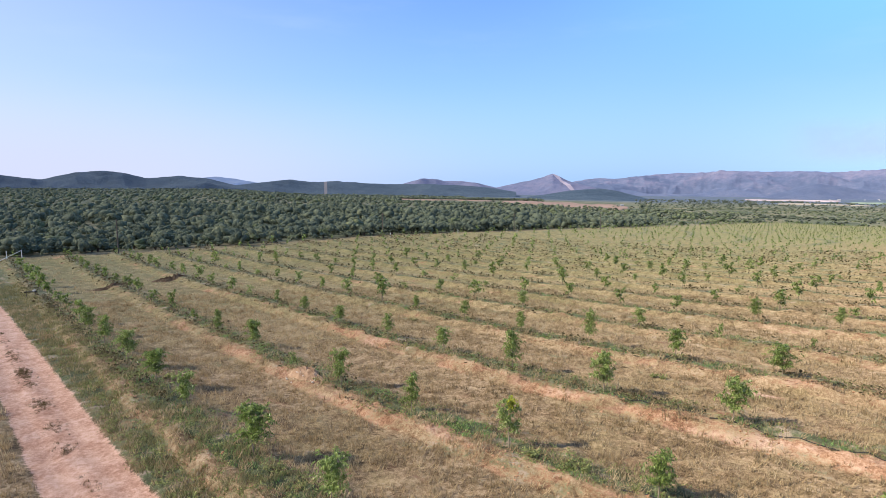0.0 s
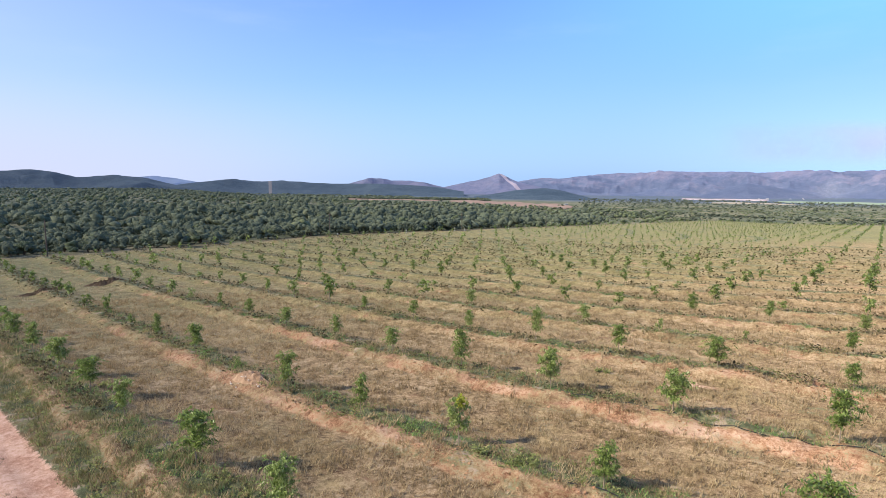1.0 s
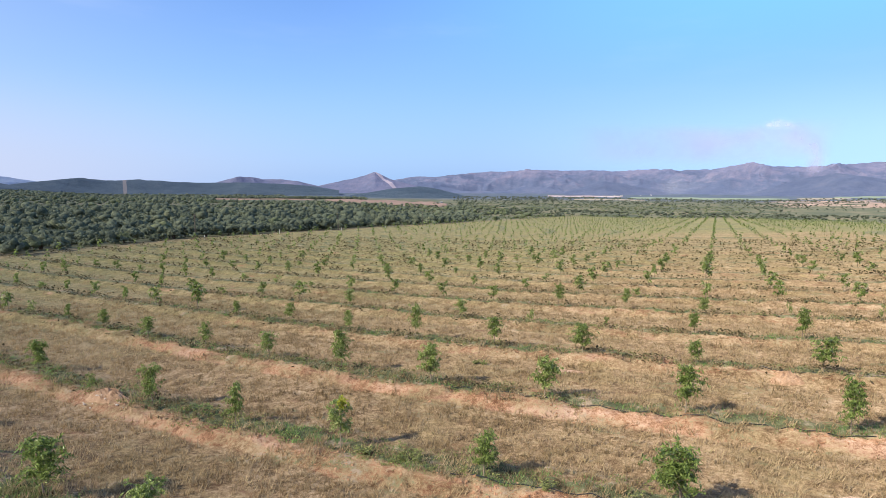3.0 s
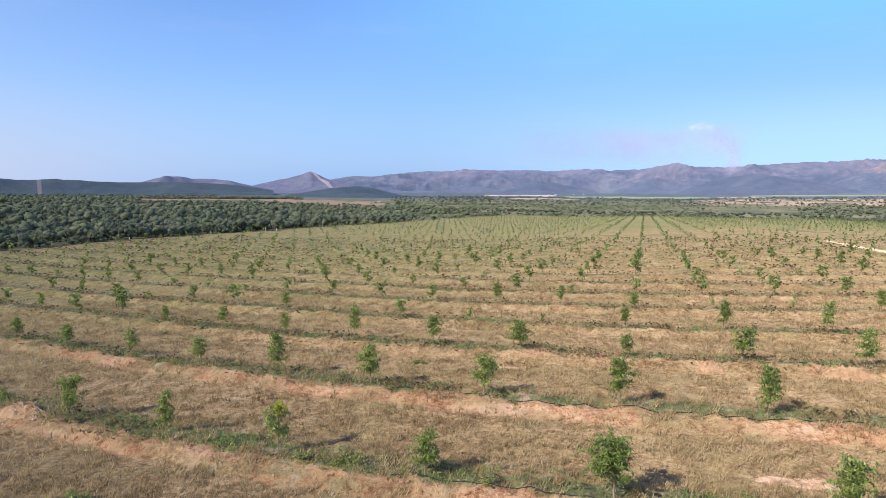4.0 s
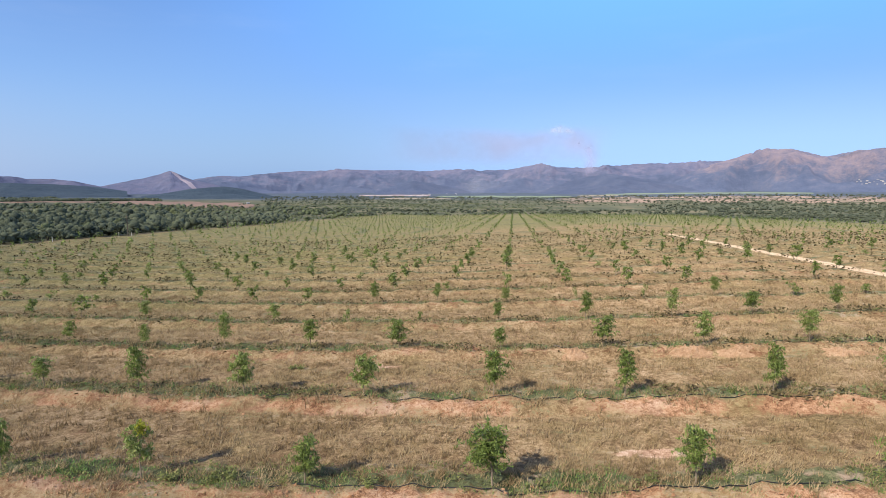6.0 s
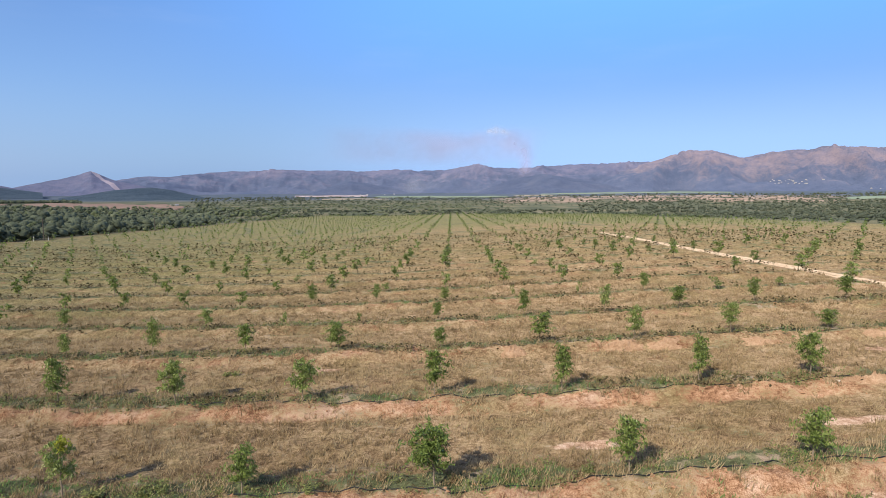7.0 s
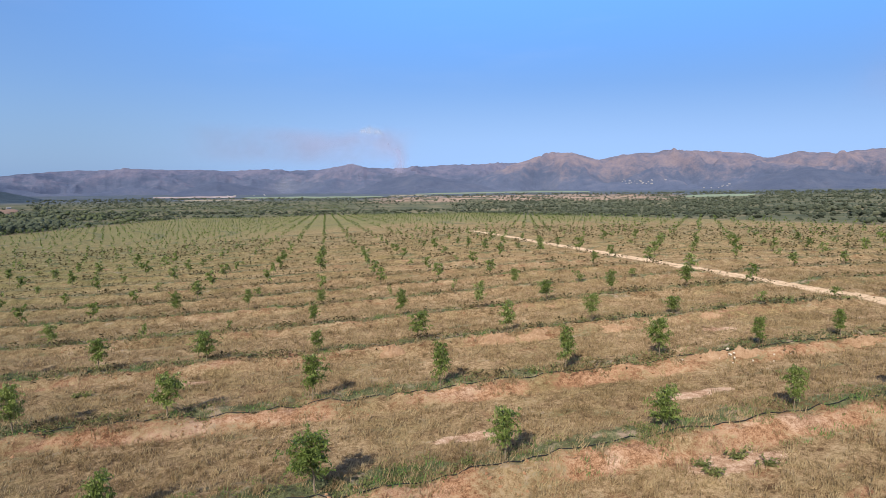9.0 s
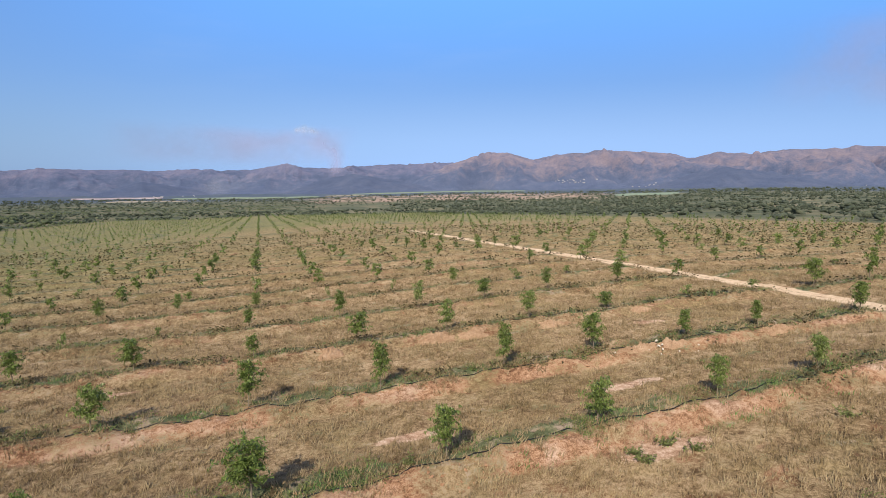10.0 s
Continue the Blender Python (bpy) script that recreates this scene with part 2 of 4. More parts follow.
    weed = n_ramp(nt, mixn, [(0.30, (0.048, 0.052, 0.024)), (0.5, (0.108, 0.122, 0.056)), (0.70, (0.215, 0.215, 0.11))])
    grey = n_ramp(nt, mixn, [(0.34, (0.152, 0.107, 0.071)), (0.64, (0.372, 0.283, 0.205))])
    track = n_ramp(nt, mixn, [(0.28, (0.40, 0.20, 0.122)), (0.5, (0.60, 0.355, 0.242)), (0.70, (0.74, 0.50, 0.375))])
    ragged = n_math(nt, "ADD", n_math(nt, "MULTIPLY", n_math(nt, "SUBTRACT", along, 0.5), 3.2), n_math(nt, "MULTIPLY", n_math(nt, "SUBTRACT", mixn, 0.5), 2.0))
    bank = n_step(nt, n_math(nt, "SUBTRACT", n_attr(nt, "bank"), ragged), 0.53, 0.86)
    crest = n_step(nt, n_math(nt, "ADD", n_attr(nt, "crest"), ragged), 0.42, 0.66)
    green_far = n_ramp(nt, mixn, [(0.3, (0.09, 0.095, 0.035)), (0.5, (0.18, 0.17, 0.066)), (0.7, (0.31, 0.27, 0.12))])
    grass = n_mix(nt, n_math(nt, "MULTIPLY", n_attr(nt, "lush"), n_step(nt, along, 0.22, 0.45)), grass, green_far)
    col = n_mix(nt, crest, grass, n_mix(nt, n_step(nt, mid, 0.54, 0.66), weed, grey))
    col = n_mix(nt, bank, col, soil)
    trk = n_step(nt, n_math(nt, "ADD", n_attr(nt, "track"), n_math(nt, "MULTIPLY", n_math(nt, "SUBTRACT", mixn, 0.5), 1.1)), 0.38, 0.62)
    col = n_mix(nt, trk, col, track)
    lane = n_step(nt, n_math(nt, "ADD", n_attr(nt, "lane"), n_math(nt, "MULTIPLY", n_math(nt, "SUBTRACT", mixn, 0.5), 0.6)), 0.35, 0.6)
    col = n_mix(nt, lane, col, n_ramp(nt, mixn, [(0.3, (0.50, 0.35, 0.225)), (0.7, (0.72, 0.56, 0.40))]))
    bald = n_step(nt, n_math(nt, "ADD", n_attr(nt, "sandy"), n_math(nt, "MULTIPLY", n_math(nt, "SUBTRACT", mixn, 0.5), 0.9)), 0.4, 0.75)
    col = n_mix(nt, bald, col, sand)
    far = n_noise(nt, 0.02, 6, 0.6, co)
    veld = n_ramp(nt, far, [(0.35, (0.065, 0.076, 0.045)), (0.5, (0.105, 0.11, 0.063)), (0.65, (0.19, 0.165, 0.10))])
    # the far plain's bush takes on blue haze in its base colour
    veld = n_mix(nt, n_attr(nt, "hazy_far_bush"), veld, n_ramp(nt, far, [(0.38, (0.055, 0.075, 0.105)), (0.5, (0.075, 0.098, 0.13)), (0.65, (0.115, 0.13, 0.15))]))
    veld = n_mix(nt, n_step(nt, n_attr(nt, "bare"), 0.1, 0.9), veld, n_ramp(nt, far, [(0.35, (0.26, 0.18, 0.135)), (0.65, (0.40, 0.295, 0.23))]))
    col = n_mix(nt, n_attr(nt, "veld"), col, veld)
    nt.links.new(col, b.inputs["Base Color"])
    n_bump(nt, mixn, b, 0.8, 0.07)
    return m


SANDY = [(17.5, 24.6, 2.4, 0.45), (5.8, 23.7, 1.7, 0.45), (26.5, 35.2, 1.8, 0.4), (14.5, 17.8, 2.2, 0.7), (-8.5, 36.2, 1.6, 0.4)]   # x, y, half length, half width


def build_ground():
    az = np.radians(np.concatenate([np.arange(-180, -82, 2.0), np.arange(-82, 58, 0.36), np.arange(58, 180, 2.0)]))
    r = np.concatenate([[0.001, 1, 2, 4], np.concatenate([np.geomspace(9, 150, 250), np.geomspace(153, 4950, 95)])])
    R, A = np.meshgrid(r, az, indexing="ij")
    x, y = R * np.sin(A), R * np.cos(A) - 0.7
    z = height(x, y)
    me = mesh_np("ground", np.stack([x, y, z], -1).reshape(-1, 3), grid_faces(len(r), len(az), True)[:, ::-1], ground_material(), True)
    v, k = row_offset(x, y)
    _, inside = base_height(x, y)
    orch = smooth(6, -4, inside) * (k >= 0)
    d = np.hypot(x, y)
    patch = 0.3 * waves(x, y, 11, 21) + 0.22 * waves(x, y, 3.1, 25)
    layers = {
        "bank": orch * np.clip(smooth(-2.1, -1.4, v) * smooth(0.0, -0.7, v) * (0.70 + patch) * (1 - 0.55 * smooth(26, 75, d)) * np.where(k < 0.5, 0.5, np.where(k < 2.5, 1.12, 0.62)) + 0.42 * smooth(4, 12, x) * smooth(29, 20, y) * smooth(0.0, 0.5, waves(x, y, 3.6, 23)), 0, 1),
        "crest": 0.72 * (k < 0.5) * smooth(-1.0, -1.7, v) * smooth(10, -2, inside) * smooth(0, -12, x) + orch * np.clip(smooth(-0.6, 0.0, v) * smooth(1.6, 0.7, v) * (0.85 + 0.15 * smooth(-6, -18, x) + 0.4 * waves(x, y, 8, 22)) * (1 - 0.15 * smooth(40, 110, d)), 0, 1),
        "track": smooth(1.9, 1.2, np.abs(near_road(x, y))) * smooth(-10, -18, x),
        "lane": np.maximum(smooth(1.5, 0.8, np.abs(x - road_line(y))) * (1 - 0.6 * np.exp(-((x - road_line(y)) / 0.3) ** 2)) * smooth(10, 20, y) * smooth(215, 150, y),
                           0.42 * smooth(1.0, 0.4, np.abs(x + 87.0 - 0.05 * np.clip(y - 25, 0, 40))) * smooth(15, 18, y) * smooth(48, 36, y)),
        "sandy": np.maximum.reduce([smooth(1.3, 0.6, np.hypot((x - px) / lx, (y - py) / ly)) for px, py, lx, ly in SANDY]),
        "lush": orch * np.maximum(0.95 * smooth(215, 300, d + 14 * waves(x, y, 60, 27) + 0.4 * soft(-40 - x, 10)), 0.5 * smooth(5, -50, x) * smooth(32, 75, d) + 0.3 * smooth(70, 130, d)),
        "veld": smooth(-2, 10, inside),
        # mask of the haze tint, growing with distance
        "hazy_far_bush": smooth(1450, 2050, d),
        "bare": smooth(1, 8, np.degrees(A)) * smooth(36, 30, np.degrees(A)) * smooth(1180, 1330, d) * smooth(2120, 1980, d) * smooth(-0.6, 0.2, waves(x, y, 230, 49)),
    }
    for name, values in layers.items():
        me.attributes.new(name, "FLOAT", "POINT").data.foreach_set("value", np.ascontiguousarray(values, np.float32).ravel())
    return tagged(new("ground", me), "dry grass ground with low planted terraces and orange soil banks", "ground", kind="structure")


build_ground()


# ---- hills and mountains ----
def upland(name, label, crest, dist, depth, foot, stops, seed, gully=0.8, grain=560.0, lower=None, soften=2.6, bare=None):
    """A hill or range along a crest of summits and saddles (bearing, degrees above the level eye), at one distance, cut by gullies."""
    az = np.arange(crest[0][0], crest[-1][0], 0.09)
    line = np.interp(az, [c[0] for c in crest], [c[1] for c in crest])
    kern = np.exp(-(np.arange(-9, 10) / soften) ** 2)
    line = np.convolve(np.pad(line, 9, mode="edge"), kern / kern.sum(), "valid")
    rr = dist + np.linspace(-depth, depth * 0.5, 46)
    R, A = np.meshgrid(rr, az, indexing="ij")
    x, y = R * np.sin(np.radians(A)), R * np.cos(np.radians(A))
    crests = np.array([noise.ridged_multi_fractal(Vector((px / grain, py / grain, seed)), 1.0, 2.1, 5, 1.0, 2.0) for px, py in zip(x.ravel(), y.ravel())]).reshape(x.shape)
    rough = np.array([noise.fractal(Vector((px / 70, py / 70, seed + 5)), 0.8, 2.1, 4) for px, py in zip(x.ravel(), y.ravel())]).reshape(x.shape)
    crests = (crests - crests.mean()) / (crests.std() + 1e-6)
    fall = np.clip(1 - np.abs(R - dist) / np.where(R < dist, depth, depth * 0.5), 0, 1)
    top = np.maximum(EYE_Z + dist * np.tan(np.radians(line)) - foot, 0)[None, :]
    shape = fall ** 0.8 + gully * 0.27 * crests * (fall * (1 - fall) * 3.0)
    z = foot - 5 + (top + 5) * np.clip(shape, 0, 1.02) + top * 0.035 * rough * smooth(0, 0.3, fall)
    m, nt, b = material(name, 1.0)
    co = nt.nodes.new("ShaderNodeNewGeometry").outputs["Position"]
    f1, f2, f3 = n_noise(nt, 0.004, 5, 0.6, co), n_noise(nt, 0.02, 6, 0.7, co), n_noise(nt, 0.12, 3, 0.7, co)
    fac = n_math(nt, "ADD", n_math(nt, "MULTIPLY", f1, 0.4), n_math(nt, "ADD", n_math(nt, "MULTIPLY", f2, 0.35), n_math(nt, "MULTIPLY", f3, 0.25)))
    col = n_ramp(nt, fac, stops)
    if lower:                                # bush, its colour blued for haze, climbs the lower slopes to an uneven line
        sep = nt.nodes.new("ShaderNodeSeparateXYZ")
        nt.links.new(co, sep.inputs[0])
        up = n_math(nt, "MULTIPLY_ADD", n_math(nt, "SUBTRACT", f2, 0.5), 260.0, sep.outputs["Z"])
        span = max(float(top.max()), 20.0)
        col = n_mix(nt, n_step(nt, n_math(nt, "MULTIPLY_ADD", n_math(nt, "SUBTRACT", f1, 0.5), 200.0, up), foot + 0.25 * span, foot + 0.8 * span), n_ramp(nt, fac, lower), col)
    if bare:
        col = n_mix(nt, n_step(nt, n_math(nt, "MULTIPLY_ADD", n_math(nt, "SUBTRACT", f2, 0.5), 1.2, n_attr(nt, "bare_rock")), 0.4, 0.6), col, bare[4])
    nt.links.new(col, b.inputs["Base Color"])
    n_bump(nt, n_math(nt, "MULTIPLY_ADD", f3, 0.6, f2), b, 0.7, 14.0)
    me = mesh_np(name, np.stack([x, y, z], -1).reshape(-1, 3), grid_faces(len(rr), len(az))[:, ::-1], m, True)
    if bare:
        shift = A - bare[0] - bare[5] * (1 - fall)
        mask = smooth(0, bare[1] * 0.3, shift) * smooth(bare[1], bare[1] * 0.7, shift) * smooth(bare[2], bare[2] + 0.1, fall) * (R < dist * bare[3])
        me.attributes.new("bare_rock", "FLOAT", "POINT").data.foreach_set("value", np.ascontiguousarray(mask, np.float32).ravel())
    return tagged(new(name, me), label, "mountain", kind="structure")


# distance haze is mixed into these slope colours as blue and violet
HAZE_VIOLET = [(0.38, (0.10, 0.12, 0.20)), (0.48, (0.14, 0.154, 0.245)), (0.58, (0.19, 0.187, 0.27)), (0.68, (0.265, 0.24, 0.30))]
HAZED_BUSH = [(0.38, (0.082, 0.108, 0.185)), (0.5, (0.11, 0.137, 0.222)), (0.65, (0.158, 0.174, 0.25))]
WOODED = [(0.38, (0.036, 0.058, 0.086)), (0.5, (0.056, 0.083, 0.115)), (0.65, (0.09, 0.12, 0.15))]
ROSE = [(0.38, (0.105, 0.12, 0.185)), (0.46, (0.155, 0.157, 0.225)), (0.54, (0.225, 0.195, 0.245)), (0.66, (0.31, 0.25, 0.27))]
upland("mountain_range", "long hazy blue-violet mountain range with gullied slopes", [(-33, -0.9), (-29, -0.1), (-27.3, 0.1), (-26, 0.0), (-20.9, 0.55), (-18.5, 0.55), (-15.9, 0.74), (-13.5, 0.62), (-10.8, 0.66), (-8.5, 0.55), (-5.5, 0.74), (-3, 0.62), (0, 0.72), (2.3, 1.18), (4.5, 0.9), (6.9, 0.85), (9, 1.0), (12, 1.22), (15, 1.2), (17.5, 1.4), (20, 1.3), (25, 0.4), (30, -0.5)], 4450, 1000, -92, HAZE_VIOLET, 11, gully=0.95, lower=HAZED_BUSH)
upland("mountain_massif", "high rose-brown rounded mountain massif", [(13, -0.6), (17, 0.9), (19, 1.5), (21.4, 2.3), (23.4, 2.37), (26, 1.63), (29.5, 2.28), (30.6, 2.2), (32.2, 2.45), (35, 2.3), (38.5, 2.08), (40, 1.58), (42.2, 2.1), (43.6, 1.98), (44.9, 1.9), (46.3, 2.15), (48.8, 2.26), (50.5, 2.15), (52.4, 2.4), (55, 2.2), (60, 2.3), (66, 1.5)], 4200, 1100, -76, ROSE, 12, gully=0.9, lower=HAZED_BUSH)
# bush on the foothills, with blue haze in its colour
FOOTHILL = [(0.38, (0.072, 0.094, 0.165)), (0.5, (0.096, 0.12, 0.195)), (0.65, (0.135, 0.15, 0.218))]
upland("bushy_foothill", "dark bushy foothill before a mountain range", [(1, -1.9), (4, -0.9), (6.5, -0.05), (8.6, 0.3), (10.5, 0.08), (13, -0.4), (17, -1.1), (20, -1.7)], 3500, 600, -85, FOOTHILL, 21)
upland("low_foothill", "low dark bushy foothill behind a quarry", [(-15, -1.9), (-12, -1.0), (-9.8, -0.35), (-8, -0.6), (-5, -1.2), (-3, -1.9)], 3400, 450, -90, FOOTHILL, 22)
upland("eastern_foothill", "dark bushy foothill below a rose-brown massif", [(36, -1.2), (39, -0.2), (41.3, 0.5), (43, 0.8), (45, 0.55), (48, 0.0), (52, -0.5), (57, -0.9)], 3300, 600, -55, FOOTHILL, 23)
upland("pyramid_peak", "pointed mountain peak with a bare rock face", [(-38, -1.0), (-35.8, -0.5), (-34, -0.15), (-32.6, 0.2), (-31.6, 0.56), (-30.6, 0.05), (-29.6, -0.3), (-27.5, -0.8)], 3700, 420, -80, HAZE_VIOLET, 13, soften=1.0, gully=0.5, bare=(-31.75, 0.85, 0.2, 1.01, (0.40, 0.34, 0.39), 2.3))
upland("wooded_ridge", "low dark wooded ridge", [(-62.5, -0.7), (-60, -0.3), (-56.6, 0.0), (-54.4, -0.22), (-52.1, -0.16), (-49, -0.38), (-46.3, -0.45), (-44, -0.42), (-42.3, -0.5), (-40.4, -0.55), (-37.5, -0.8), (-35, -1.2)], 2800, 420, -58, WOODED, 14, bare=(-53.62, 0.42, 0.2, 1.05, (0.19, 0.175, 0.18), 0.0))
upland("brown_hill", "bare brownish hill behind the wooded ridge", [(-48.5, -1.0), (-46.5, -0.5), (-45, -0.12), (-44, 0.1), (-43.2, 0.02), (-42, -0.12), (-40.4, -0.12), (-38.6, -0.4), (-36.5, -0.9)], 3300, 300, -70, HAZE_VIOLET, 18, soften=1.6)
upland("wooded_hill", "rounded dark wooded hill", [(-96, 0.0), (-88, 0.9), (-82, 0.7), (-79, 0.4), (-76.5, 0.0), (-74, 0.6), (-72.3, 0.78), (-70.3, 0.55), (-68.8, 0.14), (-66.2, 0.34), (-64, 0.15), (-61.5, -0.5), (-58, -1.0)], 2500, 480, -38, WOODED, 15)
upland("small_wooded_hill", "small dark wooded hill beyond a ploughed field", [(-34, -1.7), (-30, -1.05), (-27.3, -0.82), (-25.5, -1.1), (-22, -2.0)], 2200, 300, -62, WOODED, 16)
# the pale blue base colour here is painted distance haze
upland("distant_hill", "distant hill, pale blue haze in its colour", [(-82, -0.4), (-77.3, 0.14), (-74, -0.2), (-66, -0.1), (-63.3, 0.3), (-61.5, 0.1), (-58, -0.6)], 4700, 400, -52, [(0.3, (0.19, 0.25, 0.38)), (0.7, (0.24, 0.30, 0.42))], 17)


# ---- leaves and trees ----
def leaf_quads(centres, length, width, rng, droop=0.4, up=0.0):
    """One rhombic leaf, folded lightly along nothing, for every centre: arrays of corners and faces."""
    n = len(centres)
    a = rng.uniform(0, 2 * np.pi, n)
    el = rng.normal(-droop, 0.5, n) + up
    d = np.stack([np.cos(a) * np.cos(el), np.sin(a) * np.cos(el), np.sin(el)], -1)
    s = np.cross(d, np.stack([rng.normal(0, .5, n), rng.normal(0, .5, n), np.ones(n)], -1))
    s /= np.linalg.norm(s, axis=1, keepdims=True) + 1e-9
    L = (length * rng.uniform(0.7, 1.25, n))[:, None]
    W = (width * rng.uniform(0.7, 1.25, n))[:, None]
    V = np.stack([centres - d * L / 2, centres + s * W / 2 - d * L * 0.06, centres + d * L / 2, centres - s * W / 2 - d * L * 0.06], 1)
    return V.reshape(-1, 3), np.arange(4 * n).reshape(n, 4)


def tube(points, radii, sides=6):
    points = np.asarray(points, float)
    t = np.gradient(points, axis=0)
    t /= np.linalg.norm(t, axis=1, keepdims=True) + 1e-9
    ref = np.where(np.abs(t[:, 2:3]) > 0.9, [[1.0, 0, 0]], [[0, 0, 1.0]])
    u = np.cross(t, ref)
    u /= np.linalg.norm(u, axis=1, keepdims=True) + 1e-9
    w = np.cross(t, u)
    a = np.linspace(0, 2 * np.pi, sides, endpoint=False)
    V = points[:, None] + (u[:, None] * np.cos(a)[None, :, None] + w[:, None] * np.sin(a)[None, :, None]) * np.asarray(radii)[:, None, None]
    return V.reshape(-1, 3), grid_faces(len(points), sides, True)


def joined(pieces):
    vs, fs, o = [], [], 0
    for v, f in pieces:
        vs.append(v), fs.append(f + o)
        o += len(v)
    return np.concatenate(vs), np.concatenate(fs)


def pecan(seed, tall, wide, lean, leaves, leaflets):
    """A young orchard tree of 1 m scale units in metres: trunk with limbs, and a crown of compound leaves."""
    rng = np.random.RandomState(seed)
    zs = np.linspace(-0.1, tall * 0.9, 7)
    bend = rng.normal(0, 0.03, (7, 2)).cumsum(0)
    bend -= bend[0]
    stem = np.stack([bend[:, 0] + lean * np.clip(zs, 0, 9) * 0.3, bend[:, 1], zs], -1)
    wood = [tube(stem, np.linspace(0.035, 0.010, 7) * (tall / 2.3))]
    heads = []
    for i in range(max(7, leaves // 7)):
        f = 0.31 + 0.69 * (i + rng.uniform(0, 1)) / max(7, leaves // 7)
        z = f * tall * 0.9
        at = np.array([np.interp(z, zs, stem[:, 0]), np.interp(z, zs, stem[:, 1]), z])
        a = rng.uniform(0, 2 * np.pi)
        out = wide * 0.5 * (1.1 - 0.75 * abs(f - 0.5) ** 1.2 * 1.6) * rng.uniform(0.45, 1.1)
        rise = rng.uniform(0.15, 0.75) * out + 0.06
        tip = at + np.array([math.cos(a) * out, math.sin(a) * out, rise])
        midp = (at + tip) / 2 + np.array([0, 0, -0.04])
        wood.append(tube([at, midp, tip], [0.013, 0.009, 0.004], 4))
        heads.append((at, tip))
    cent = []
    for j in range(leaves):
        at, tip = heads[j % len(heads)]
        k = rng.uniform(0.15, 1.15)
        root = at + (tip - at) * k
        a, el = rng.uniform(0, 2 * np.pi), rng.uniform(-0.5, 0.7)
        d = np.array([math.cos(a) * math.cos(el), math.sin(a) * math.cos(el), math.sin(el)])
        L = rng.uniform(0.22, 0.42)
        s = np.linspace(0.15, 1, leaflets)[:, None]
        side = np.cross(d, [0, 0, 1])
        c = root + d * s * L + np.array([0, 0, -0.16]) * s * s + side * (np.where(np.arange(leaflets) % 2, 1, -1)[:, None]) * 0.045
        cent.append(c)
    cent = np.concatenate(cent)
    return joined(wood), cent, rng


def make_pecan(seed, tall=2.4, wide=1.1, lean=0.0, leaves=80, leaflets=9, size=0.15, yellow=False):
    wood, cent, rng = pecan(seed, tall, wide, lean, leaves, leaflets)
    trunk = mesh_np("trunk", *wood, M_BARK, True)
    V, F = leaf_quads(cent, size * 1.25, size * 0.38, rng, 0.6)
    crown = mesh_np("crown", V, F, M_LEAF)
    if yellow:
        crown.materials.append(M_LEAF_YELLOW)
        zc = cent[:, 2]
        crown.polygons.foreach_set("material_index", ((zc > tall * 0.74) & (cent[:, 0] > -0.05)).astype(np.int32))
    return trunk, crown


def ground_at(x, y):
    return float(height(np.array([x]), np.array([y]))[0])


def place_tree(name, trunk, crown, x, y, scale, turn, label, group, sink=0.0, category="tree"):
    ob = new(name)
    ob.empty_display_size = 0.3
    ob.matrix_basis = Matrix.LocRotScale((x, y, ground_at(x, y) - sink), Euler((0, 0, turn)), scale if isinstance(scale, tuple) else (scale,) * 3)
    tagged(ob, label, category, group)
    part("trunk", trunk, ob)
    part("crown", crown, ob)
    return ob


rng = np.random.RandomState(4)
near_kinds = [make_pecan(100 + i, tall=2.4, wide=w, lean=l, leaves=n) for i, (w, l, n) in enumerate(((1.3, 0.0, 205), (1.5, 0.15, 235), (1.25, -0.1, 195), (1.6, 0.2, 250), (1.15, 0.05, 180), (1.5, -0.15, 235), (1.4, 0.1, 170)))]
mid_kinds = [make_pecan(200 + i, tall=2.3, wide=1.45, leaves=56, leaflets=5, size=0.31) for i in range(6)]
bush_kinds = [make_pecan(300 + i, tall=1.1, wide=1.4, leaves=40, leaflets=5, size=0.2) for i in range(3)]
yellow_kind = make_pecan(400, tall=2.5, wide=1.4, leaves=165, yellow=True)

# near trees, row by row: column: (x, height, crown width)
ROW_TREES = [{}, {}, {}, {}, {}, {}]
ROW_TREES[0] = {-2: (-15.6, 2.0, 1.0), -3: (-21.1, 2.3, 1.5), -4: (-28.6, 2.0, 0.9), -5: (-34.1, 2.0, 1.4), -6: (-40.7, 2.3, 1.2), -7: (-48.4, 2.4, 1.2), -8: (-54.6, 2.2, 1.2)}
ROW_TREES[1] = {-10: (-67.9, 1.72, 1.04), -9: (-61.1, 2.39, 0.78), -8: (-54.3, 1.41, 0.82), -7: (-47.6, 2.29, 0.72), -6: (-40.2, 2.34, 1.15), -5: (-33.4, 0.95, 0.77), -4: (-27.3, 2.28, 1.02), -3: (-20.8, 2.25, 0.8), -2: (-14.4, 2.39, 1.2), -1: (-7.7, 1.97, 1.12), 0: (-0.6, 2.43, 1.64), 1: (6.4, 2.34, 1.24), 2: (12.9, 2.12, 1.24), 3: (18.9, 2.07, 0.85), 4: (24.7, 1.89, 0.93)}
